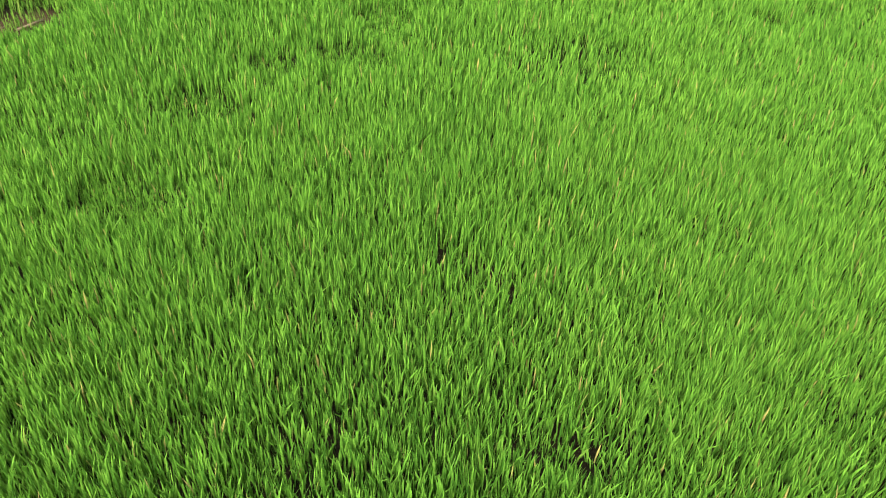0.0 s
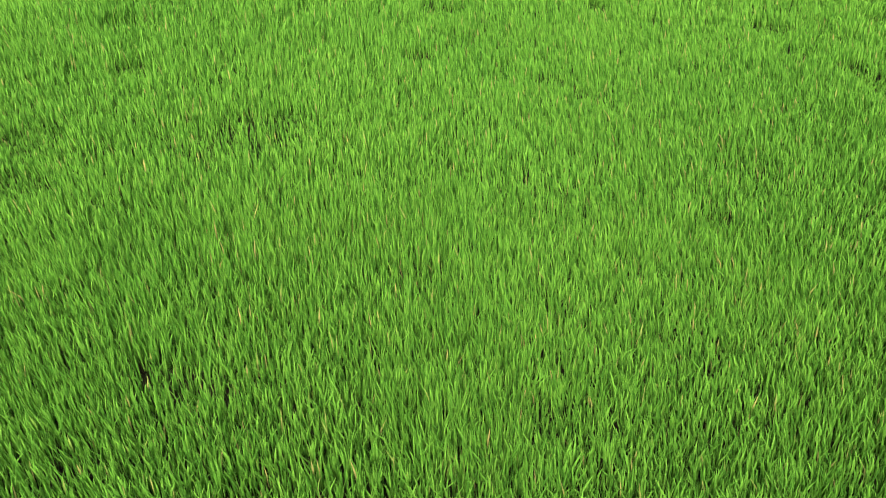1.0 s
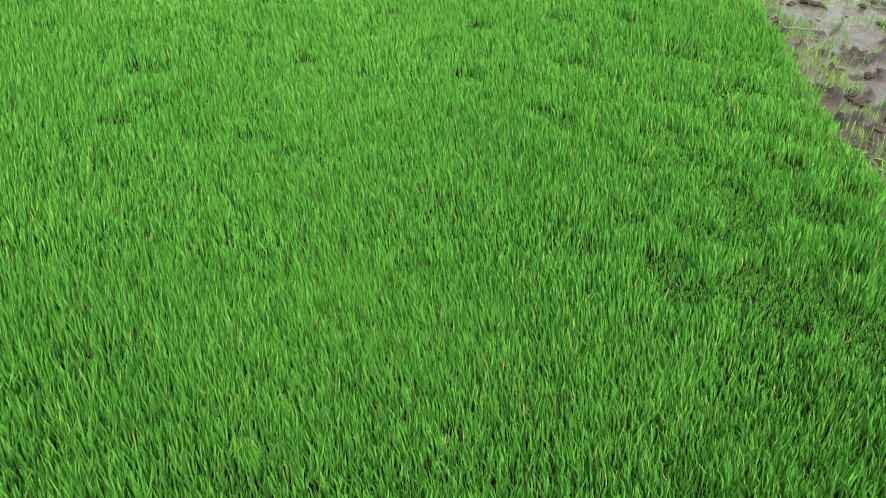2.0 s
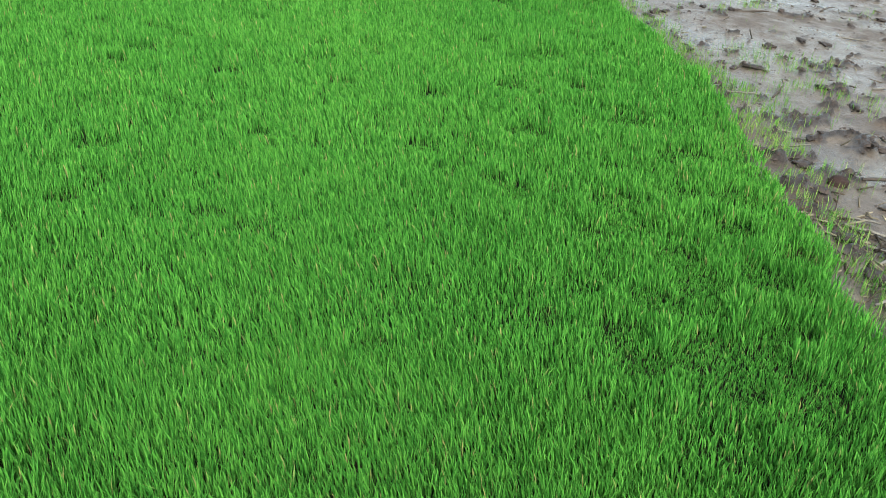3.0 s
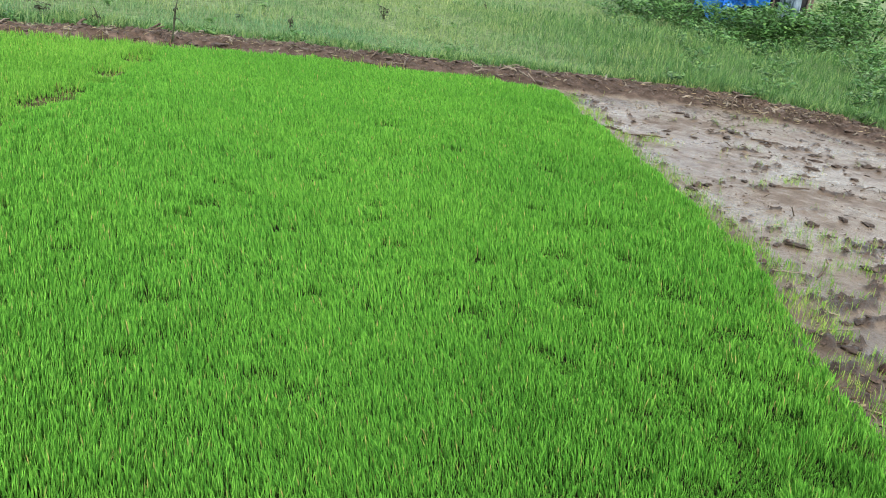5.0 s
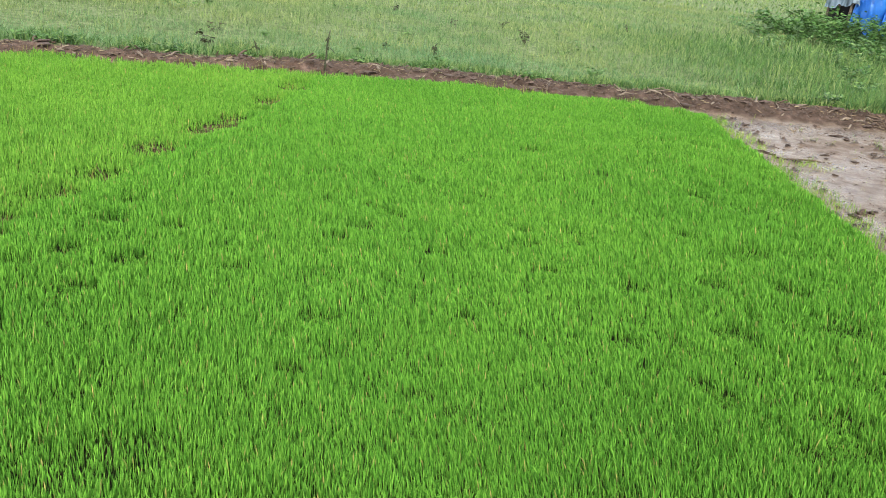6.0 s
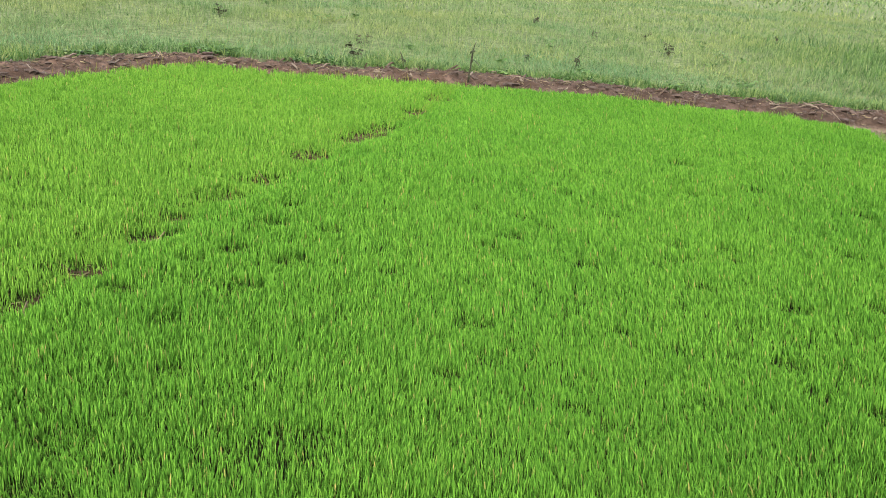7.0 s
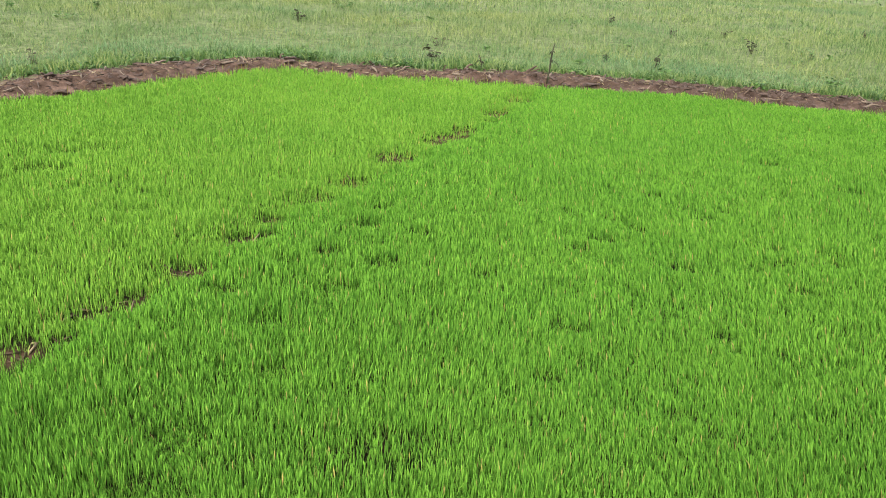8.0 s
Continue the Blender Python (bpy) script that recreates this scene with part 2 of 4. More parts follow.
# the trodden line between the two beds
FURROW = [(-2.05, 0.0), (-1.75, 1.2), (-1.36, 2.38), (-1.04, 3.2), (-0.85, 3.9), (-0.51, 4.6), (0.05, 6.05), (0.55, 7.3), (0.95, 8.6)]
BUND = [(-7.2, -3.0), (-6.6, 0.0), (-6.1, 2.0), (-5.3, 3.8), (-4.3, 5.25), (-3.68, 6.3), (-3.32, 6.88), (-3.0, 7.38), (-2.45, 8.18), (-1.9, 8.68),
        (-1.2, 8.6), (-0.3, 8.55), (0.6, 8.72), (1.5, 8.8), (2.6, 8.68), (3.6, 8.5), (4.5, 8.32), (5.2, 8.2), (6.1, 8.1),
        (7.0, 7.82), (7.6, 7.3), (7.95, 6.5), (8.15, 5.5), (8.4, 4.0), (8.7, 2.0), (9.0, -3.0)]


# trodden holes: x, y, half length, half width, how bare
FURROW_HOLES = [(-1.64, 1.62, 0.12, 0.08, 1), (-1.4, 2.45, 0.09, 0.07, 1), (-1.28, 2.55, 0.05, 0.04, 0.8), (-1.26, 2.78, 0.06, 0.045, 0.9), (-1.17, 2.92, 0.075, 0.05, 0.95), (-1.06, 3.22, 0.085, 0.06, 1),
                (-0.93, 3.65, 0.08, 0.07, 1), (-0.84, 3.7, 0.06, 0.05, 0.9), (-0.86, 3.95, 0.075, 0.06, 0.85), (-0.67, 4.33, 0.11, 0.08, 0.8), (-0.55, 4.68, 0.11, 0.08, 0.8)]
FURROW_FAR = [(-0.34, 5.3, 0.16, 0.11, 0.72), (-0.1, 5.85, 0.11, 0.07, 0.85), (0.02, 6.05, 0.16, 0.09, 0.92), (0.13, 6.3, 0.1, 0.07, 0.9), (0.38, 7.03, 0.12, 0.08, 0.99), (0.57, 7.68, 0.11, 0.08, 0.95)]
# thin places with soil between the seedlings
THIN_SPOTS = [(-0.14, 1.97, 0.17, 0.1, 0.75), (-0.3, 1.95, 0.09, 0.07, 0.5), (1.54, 1.5, 0.09, 0.05, 0.6), (0.13, 0.72, 0.07, 0.05, 0.9), (0.02, 0.69, 0.05, 0.04, 0.7), (-0.32, 1.5, 0.07, 0.05, 0.5),
              (-0.47, 1.27, 0.06, 0.05, 0.5), (-0.23, 1.08, 0.07, 0.05, 0.6), (-0.12, 1.05, 0.075, 0.04, 0.5), (0.36, 2.35, 0.06, 0.0375, 0.4), (-0.21, 1.89, 0.08, 0.06, 0.6), (0.64, 1.6, 0.05, 0.04, 0.5)]
# dents where the seedlings are pressed down or grow short: x, y, radius
DENTS_RIGHT = [(3.05, 4.64, 0.06), (3.62, 5.28, 0.05), (2.55, 3.88, 0.06), (2.78, 3.57, 0.085), (3.65, 4.25, 0.05), (2.34, 3.17, 0.06), (2.7, 3.1, 0.07), (2.14, 2.67, 0.065), (2.68, 2.69, 0.07),
               (2.75, 2.33, 0.06), (2.44, 2.03, 0.06), (2.63, 1.96, 0.065), (2.16, 2.02, 0.06), (2.1, 1.88, 0.06), (1.83, 2.19, 0.05), (2.46, 1.75, 0.055), (2.13, 1.65, 0.06), (2.11, 1.5, 0.07),
               (1.91, 1.46, 0.06), (1.9, 1.21, 0.07), (2.0, 1.13, 0.07), (1.72, 1.35, 0.05), (2.05, 1.0, 0.06), (1.69, 1.23, 0.05), (1.92, 1.07, 0.05), (2.18, 1.2, 0.05), (2.35, 1.48, 0.06),
               (1.94, 1.85, 0.05), (2.54, 1.54, 0.055), (2.64, 2.34, 0.05), (2.36, 3.2, 0.06), (3.11, 5.46, 0.06), (2.52, 5.07, 0.06)]
DENTS_MID = [(0.5, 2.82, 0.06), (0.37, 2.43, 0.045), (0.96, 4.03, 0.07), (1.07, 2.83, 0.05), (2.04, 4.87, 0.06), (1.41, 4.32, 0.06), (1.09, 3.53, 0.05), (1.92, 3.85, 0.06), (0.18, 3.31, 0.045),
             (1.87, 3.71, 0.06), (1.65, 3.88, 0.05), (2.25, 5.68, 0.08), (1.65, 2.61, 0.06), (1.92, 3.14, 0.06), (0.79, 3.86, 0.05), (1.23, 4.72, 0.05), (0.89, 4.2, 0.06), (0.77, 2.26, 0.05),
             (1.57, 4.46, 0.05), (1.58, 3.34, 0.05), (1.6, 3.66, 0.05), (1.04, 1.5, 0.035), (1.8, 2.29, 0.05), (1.95, 1.86, 0.045), (0.93, 4.09, 0.05), (0.64, 3.71, 0.05)]
DENTS_LEFT = [(-0.5, 2.36, 0.055), (-0.7, 1.97, 0.06), (-0.63, 2.72, 0.045), (-0.11, 3.79, 0.05), (-0.49, 3.46, 0.06), (-0.42, 3.07, 0.06), (-0.32, 4.16, 0.05), (-0.23, 3.36, 0.06), (-0.66, 3.32, 0.05),
              (-0.39, 3.86, 0.05), (-0.85, 3.0, 0.05), (-0.7, 1.73, 0.065), (-2.27, 4.47, 0.09), (-2.14, 4.97, 0.08), (-2.3, 4.86, 0.07), (-0.92, 1.0, 0.065), (-0.94, 1.37, 0.06), (-0.71, 1.74, 0.045),
              (-0.88, 1.62, 0.045), (0.3, 6.65, 0.07), (0.36, 6.9, 0.06), (0.62, 7.75, 0.08), (0.7, 7.95, 0.07)]


def pressed(x, y):
    """1 in the middle of a dent, 0 outside it."""
    deep = np.zeros(np.shape(x))
    wobble = 0.5 * (fbm(x * 22, y * 22, 59, 2) - 0.5)
    for hx, hy, r in DENTS_RIGHT + [(u, v, 0.85 * r) for u, v, r in DENTS_MID] + DENTS_LEFT:
        deep = np.maximum(deep, 1 - smooth(0.95, 1.3, np.hypot((x - hx) / 1.3, y - hy) / (1.12 * r) + wobble))
    return deep


def trodden(x, y, grow=1.0):
    """0 where the seedlings stand whole, 1 where nothing grows."""
    bare = np.zeros(np.shape(x))
    for some, turn, strength in ((FURROW_HOLES, 0.9, 0.64), (FURROW_FAR, 0.8, 0.88), (THIN_SPOTS, 0.4, 0.4)):
        c, s = math.cos(turn), math.sin(turn)
        for hx, hy, a, b, k in some:
            u, v = (x - hx) * c + (y - hy) * s, -(x - hx) * s + (y - hy) * c
            r = np.sqrt((u / (a * grow)) ** 2 + (v / (b * grow)) ** 2)
            bare = np.maximum(bare, k * strength * (1 - smooth(0.65, 1.35, r)))
    return bare


def bund_reach(x, y):
    return 0.4 + 0.12 * (fbm(x * 1.6, y * 1.6, 5) - 0.5) + 0.08 * smooth(4.5, 6.5, x)


def enclosed(x, y):
    return inside(x, y, BUND)


def puddled(x, y):
    """1 where a film of water stands on the mud."""
    d, e = line_distance(x, y, BUND), line_distance(x, y, BED_RIGHT)
    return smooth(0.4, 0.62, fbm(x * 1.1 + 5, y * 0.9, 35, 3) + 0.06 * smooth(2.0, 0.6, np.abs(x - 0.45 * y - 2.6))) * smooth(0.5, 1.1, d) * smooth(0.05, 0.3, e) * smooth(-1.0, -0.2, y)


def ragged(x, y):
    """1 on the low ragged clumps of trodden soil that stand out of the mud."""
    e = line_distance(x, y, BED_RIGHT)
    near = 0.05 * smooth(0.6, 0.2, e) + 0.055 * smooth(3.4, 2.2, y)
    return smooth(0.695 - near, 0.765 - 0.6 * near, fbm(x * 9, y * 12, 37, 4) + 0.16 * (fbm(x * 1.5, y * 1.5, 39, 2) - 0.5)) * smooth(-1.1, -0.6, y)


def ground_height(x, y):
    """The land: level bed and mud, a low earth bund, a meadow behind it."""
    d = line_distance(x, y, BUND)
    within_ = enclosed(x, y)
    reach = bund_reach(x, y)
    ridge = smooth(0, 1, 1 - d / (reach + 0.12))
    rough = fbm(x * 5, y * 5, 11, 4)
    z = np.where(within_, 0.0, 0.07 * smooth(0, 0.5, d) + 0.25 * smooth(8, 40, d))
    z = z + ridge * (0.07 + 0.09 * rough) + 0.07 * ridge * (fbm(x * 13, y * 13, 12) - 0.5)
    mud = within_ & ~inside(x, y, BED)
    low = puddled(x, y)
    clumps = ragged(x, y) * (0.004 + (0.03 + 0.025 * smooth(3.4, 2.2, y)) * fbm(x * 19, y * 19, 23, 2))
    waves = 0.012 * (fbm(x * 3.1, y * 3.1, 21, 3) - 0.5) + 0.014 * (fbm(x * 22, y * 22, 27) - 0.5) * smooth(-1.2, -0.8, y)
    z = z + np.where(mud, 0.004 - 0.012 * low + clumps + waves, 0.0)
    far = np.where(within_, 0, smooth(0.5, 3, d))
    z = z + 0.02 * inside(x, y, BED) * smooth(0.0, 0.07, line_distance(x, y, BED)) * smooth(0.06, 0.22, line_distance(x, y, FURROW))
    return z + far * 0.09 * (fbm(x * 0.7, y * 0.7, 31) - 0.5) + np.where(mud, 0.0, 0.01) * (fbm(x * 6, y * 6, 33) - 0.5)


def axis(lo, hi, step, reach):
    """Grid lines, close within lo to hi and ever wider to the horizon."""
    mids = list(np.arange(lo, hi + step / 2, step))
    out, s, v = [], step, hi
    while v < reach:
        s *= 1.3
        v += s
        out.append(v)
    low, s, v = [], step, lo
    while v > -reach:
        s *= 1.3
        v -= s
        low.append(v)
    return np.array(low[::-1] + mids + out)


def build_land():
    gx, gy = axis(-4.2, 8.6, 0.036, 1500), axis(-1.2, 9.4, 0.036, 1500)
    X, Y = np.meshgrid(gx, gy)
    Z = ground_height(X, Y)
    nx, ny = len(gx), len(gy)
    d, within_, reach, bed = line_distance(X, Y, BUND), enclosed(X, Y), bund_reach(X, Y), inside(X, Y, BED)
    edge = line_distance(X, Y, BED_RIGHT)
    zone = np.zeros((ny, nx, 4), np.float32)
    wobble = 0.25 * (fbm(X * 4, Y * 4, 41) - 0.5)
    zone[..., 0] = np.where(bed, 1 - smooth(0.0, 0.14, edge), 1.0) * within_
    zone[..., 1] = 1 - smooth(reach * 0.8, reach * 1.1, d + wobble * 0.6)
    zone[..., 2] = np.where(within_, 0, smooth(reach * 0.3, reach * 0.75, d + wobble))
    zone[..., 3] = np.clip(0.2 * smooth(0.7, 0.1, edge + 0.5 * (fbm(X * 2.5, Y * 2.5, 43) - 0.5) * smooth(-1.2, -0.7, Y)) + 0.1 * smooth(3.2, 2.0, Y) + 0.35 * smooth(1.2, 0.5, d), 0, 0.42)
    zone[..., 3] = np.maximum(zone[..., 3] + 0.2 * smooth(0.5, 0.62, fbm(X * 2.6, Y * 2.6, 45, 4)) * smooth(-1.2, -0.7, Y), ragged(X, Y))
    zone[..., 3] = np.where(zone[..., 1] > 0.02, 0.04 + 0.96 * smooth(3.5, -2.0, X + 2 * (fbm(X, Y, 47, 2) - 0.5)), zone[..., 3])
    # in the bed: brown soil where trodden, elsewhere the near-black shade tone
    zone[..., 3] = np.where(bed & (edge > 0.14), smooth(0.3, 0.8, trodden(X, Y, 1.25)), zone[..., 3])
    WET = puddled(X, Y) * (1 - ragged(X, Y)) * within_ * ~bed
    cx, cy = (gx[:-1] + gx[1:]) / 2, (gy[:-1] + gy[1:]) / 2
    CX, CY = np.meshgrid(cx, cy)
    cd, cin, cbed = line_distance(CX, CY, BUND), enclosed(CX, CY), inside(CX, CY, BED)
    creach = bund_reach(CX, CY)
    kind = np.zeros(CX.shape, int)
    kind[cin] = 2
    kind[cbed] = 1
    kind[(cd < creach) & ~cbed] = 3
    idx = np.arange(nx * ny).reshape(ny, nx)
    corners = np.stack([idx[:-1, :-1], idx[:-1, 1:], idx[1:, 1:], idx[1:, :-1]], -1)
    V = np.stack([X, Y, Z], -1).reshape(-1, 3)
    C = zone.reshape(-1, 4)
    for k, name, label, cat in ((0, "ground", "grey-green meadow ground reaching to the horizon", "ground"), (1, "seedbed_soil", "damp soil coloured near-black for the shade under the rice seedlings", "soil"),
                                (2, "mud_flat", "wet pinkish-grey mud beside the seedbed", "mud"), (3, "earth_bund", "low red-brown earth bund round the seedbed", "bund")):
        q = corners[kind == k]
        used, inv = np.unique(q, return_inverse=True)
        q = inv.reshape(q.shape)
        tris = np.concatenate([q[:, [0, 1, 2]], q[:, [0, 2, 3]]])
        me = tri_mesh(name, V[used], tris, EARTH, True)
        attr = me.color_attributes.new("zone", "FLOAT_COLOR", "POINT")
        attr.data.foreach_set("color", np.ascontiguousarray(C[used], np.float32).ravel())
        film = me.attributes.new("wet", "FLOAT", "POINT")
        film.data.foreach_set("value", np.ascontiguousarray(WET.ravel()[used], np.float32))
        tagged(new(name, me), label, cat, kind="structure")


build_land()


# ---- blades ----
def blades(rng, x, y, z, h, w, lean, az, steps):
    """Tapered, bending blades as triangles. lean: how far the tip goes sideways, as a share of the height."""
    n = len(x)
    face = rng.uniform(0, np.pi, n)
    sx, sy = np.cos(face), np.sin(face)
    levels = {1: (0, 1), 2: (0, 0.62, 1), 3: (0, 0.5, 0.8, 1)}[steps]
    shape = (0.7, 1.0, 0.72)[:steps]
    verts = np.zeros((n, 2 * steps + 1, 3), np.float32)
    for i, s in enumerate(levels):
        off, up = lean * h * s**1.8, h * s * (1 - 0.18 * np.minimum(lean, 1.5) * s)
        px, py, pz = x + off * np.cos(az), y + off * np.sin(az), z + up
        if i < steps:
            half = 0.5 * w * shape[i]
            verts[:, 2 * i] = np.stack([px - half * sx, py - half * sy, pz], -1)
            verts[:, 2 * i + 1] = np.stack([px + half * sx, py + half * sy, pz], -1)
        else:
            verts[:, 2 * steps] = np.stack([px, py, pz], -1)
    one = []
    for i in range(steps - 1):
        a = 2 * i
        one += [(a, a + 1, a + 3), (a, a + 3, a + 2)]
    one.append((2 * steps - 2, 2 * steps - 1, 2 * steps))
    tris = (np.arange(n)[:, None, None] * (2 * steps + 1) + np.array(one)[None]).reshape(-1, 3)
    return verts.reshape(-1, 3), tris


def lancets(rng, x, y, z, h, w, lean, az, belly=0.5):
    """Cheaper blades: narrow at the foot, broadest at the belly, bent there, pointed."""
    n = len(x)
    face = rng.uniform(0, np.pi, n)
    sx, sy, ca, sa = np.cos(face), np.sin(face), np.cos(az), np.sin(az)
    verts = np.zeros((n, 4, 3), np.float32)
    verts[:, 0] = np.stack([x, y, z], -1)
    mx, my, mz = x + 1.2 * belly**2 * lean * h * ca, y + 1.2 * belly**2 * lean * h * sa, z + belly * h
    for k, sign in ((1, -0.5), (2, 0.5)):
        verts[:, k] = np.stack([mx + sign * w * sx, my + sign * w * sy, mz], -1)
    verts[:, 3] = np.stack([x + lean * h * ca, y + lean * h * sa, z + h * (1 - 0.15 * np.minimum(lean, 1.5))], -1)
    one = np.array([(0, 2, 1), (1, 2, 3)])
    return verts.reshape(-1, 3), (np.arange(n)[:, None, None] * 4 + one[None]).reshape(-1, 3)


def joined(parts):
    vs, ts, k = [], [], 0
    for v, t in parts:
        vs.append(v)
        ts.append(t + k)
        k += len(v)
    return np.concatenate(vs), np.concatenate(ts)


def scattered(rng, x0, x1, y0, y1, per_m2):
    n = int((x1 - x0) * (y1 - y0) * per_m2)
    return rng.uniform(x0, x1, n), rng.uniform(y0, y1, n)


def sown(rng, x0, x1, y0, y1, per_m2):
    """Evenly strewn places: one in each cell of a grid, shifted at random."""
    step = per_m2**-0.5
    gx, gy = np.meshgrid(np.arange(x0, x1, step), np.arange(y0, y1, step))
    return (g.ravel() + rng.uniform(-0.6, 0.6, g.size) * step for g in (gx, gy))


def seedling_bed(seed, left):
    """The seedlings of one bed: dense near the walk's end of it, sparser and broader further off."""
    rng = np.random.default_rng(seed)
    made = []
    for r0, r1, per_m2, each, width, steps, outer in ((0.0, 1.7, 8800, 4, 0.0034, 2, False), (1.7, 2.8, 6800, 4, 0.0036, 0, False), (2.8, 4.6, 4500, 4, 0.0043, 0, False), (4.6, 10.5, 3500, 4, 0.0047, 0, False), (0.0, 10.5, 2800, 5, 0.0075, 1, True)):
        x, y = sown(rng, -5.4, 5.0, 0.0, 8.6, per_m2)
        r = np.hypot(x - 0.2, y)
        keep = (r >= r0) & (r < r1) & inside(x, y, BED)
        keep &= (x < np.interp(y, [p[1] for p in FURROW], [p[0] for p in FURROW])) == left
        x, y = x[keep], y[keep]
        # thinner where the bed runs out of the walk's way
        aside = (x < -0.66 * y - 0.9 + rng.uniform(-0.2, 0.2, len(x))) | (y < 0.2 + rng.uniform(-0.1, 0.05, len(x)))
        bare = trodden(x, y)
        edge = line_distance(x, y, BED_RIGHT)
        clump = fbm(x * 7, y * 7, 51, 2)
        deep = pressed(x, y)
        dense = (1 - 0.86 * bare) * (aside == outer) * smooth(0.0, 0.14, y + 0.25 * (clump - 0.5)) * (0.06 + 0.94 * smooth(-0.02, 0.09, edge + 0.2 * (clump - 0.5)))
        dense = dense * np.maximum(0.8 + 0.2 * smooth(0.25, 0.42, fbm(x * 14, y * 14, 53, 2)), deep)
        rim = line_distance(x, y, BED_FAR + BED_LEFT)
        dense = dense * (0.3 + 0.7 * smooth(0.0, 0.13, rim + 0.12 * (clump - 0.5)))
        keep = rng.random(len(x)) < dense
        x, y, bare, edge, rim, clump, deep = (np.concatenate([v[keep], v[keep & (deep > 0.3)]]) for v in (x, y, bare, edge, rim, clump, deep))
        mound = smooth(1.5, 0.3, edge)
        pocket = smooth(0.57 - 0.1 * mound, 0.72 - 0.1 * mound, fbm(x * 6, y * 7.5, 58, 2))
        tall = 0.077 + 0.014 * mound + 0.01 * (fbm(x * 1.2, y * 1.2, 55) - 0.5) + 0.02 * (clump - 0.5) * (1 + 1.5 * mound) + 0.016 * (fbm(x * 3.2, y * 3.2, 56, 2) - 0.5) + 0.018 * (fbm(x * 24, y * 24, 54, 2) - 0.5)
        tall = tall * (1 - (0.2 + 0.12 * mound) * pocket) * (1 - 0.42 * trodden(x, y + 0.05, 1.8)) * (1 - (0.56 + 0.06 * mound) * deep)
        tall = tall * (1 - 0.62 * bare) * (0.75 + 0.25 * smooth(0.0, 0.12, edge)) * (1 - (0.04 + 0.5 * (fbm(x * 4.5, y * 4.5, 66, 2) - 0.5)) * smooth(0.22, 0.0, rim)) * rng.uniform(0.9, 1.09, len(x))
        tall = np.maximum(tall, 0.027)
        drift = 2.2 + 3.0 * (fbm(x * 0.8, y * 0.8, 57) - 0.5)
        # each seedling fans out into single blades, some of them short
        x, y, tall, drift = (np.repeat(v, each) for v in (x, y, tall, drift))
        n = len(x)
        az, off = rng.uniform(0, 2 * np.pi, n), np.abs(rng.normal(0, 0.0045, n))
        x, y = x + off * np.cos(az), y + off * np.sin(az)
        lean = np.abs(rng.normal(0.05, 0.16, n)) + 7 * off
        az = np.where(rng.random(n) < 0.2, drift, az) + rng.normal(0, 0.6, n)
        # the whole bed is blown a little to the west on its open side
        tip_x, tip_y = lean * np.cos(az) - 0.17 * smooth(0.0, 1.2, x), lean * np.sin(az)
        lean, az = np.hypot(tip_x, tip_y), np.arctan2(tip_y, tip_x)
        tall = tall * np.where(rng.random(n) < 0.3, rng.uniform(0.5, 0.8, n), rng.uniform(0.88, 1.06, n))
        z, wide = ground_height(x, y) - 0.004, width * rng.uniform(0.65, 1.3, n) * np.clip(tall / 0.055, 0.6, 1.0)
        if steps:
            made.append(blades(rng, x, y, z, tall, wide, lean, az, steps))
        else:
            made.append(lancets(rng, x, y, z, tall, wide, lean, az, rng.uniform(0.62, 0.8, n)))
    name = "rice_seedling_bed"
    v, t = joined(made)
    me = tri_mesh(name, v, t, RICE_YELLOW if left else RICE)
    label = "dense yellow-green rice seedlings beyond a trodden line" if left else "dense bright green young rice seedlings in a nursery bed"
    tagged(new(name, me), label, "rice seedlings", kind="stuff")


seedling_bed(101, False)
seedling_bed(102, True)


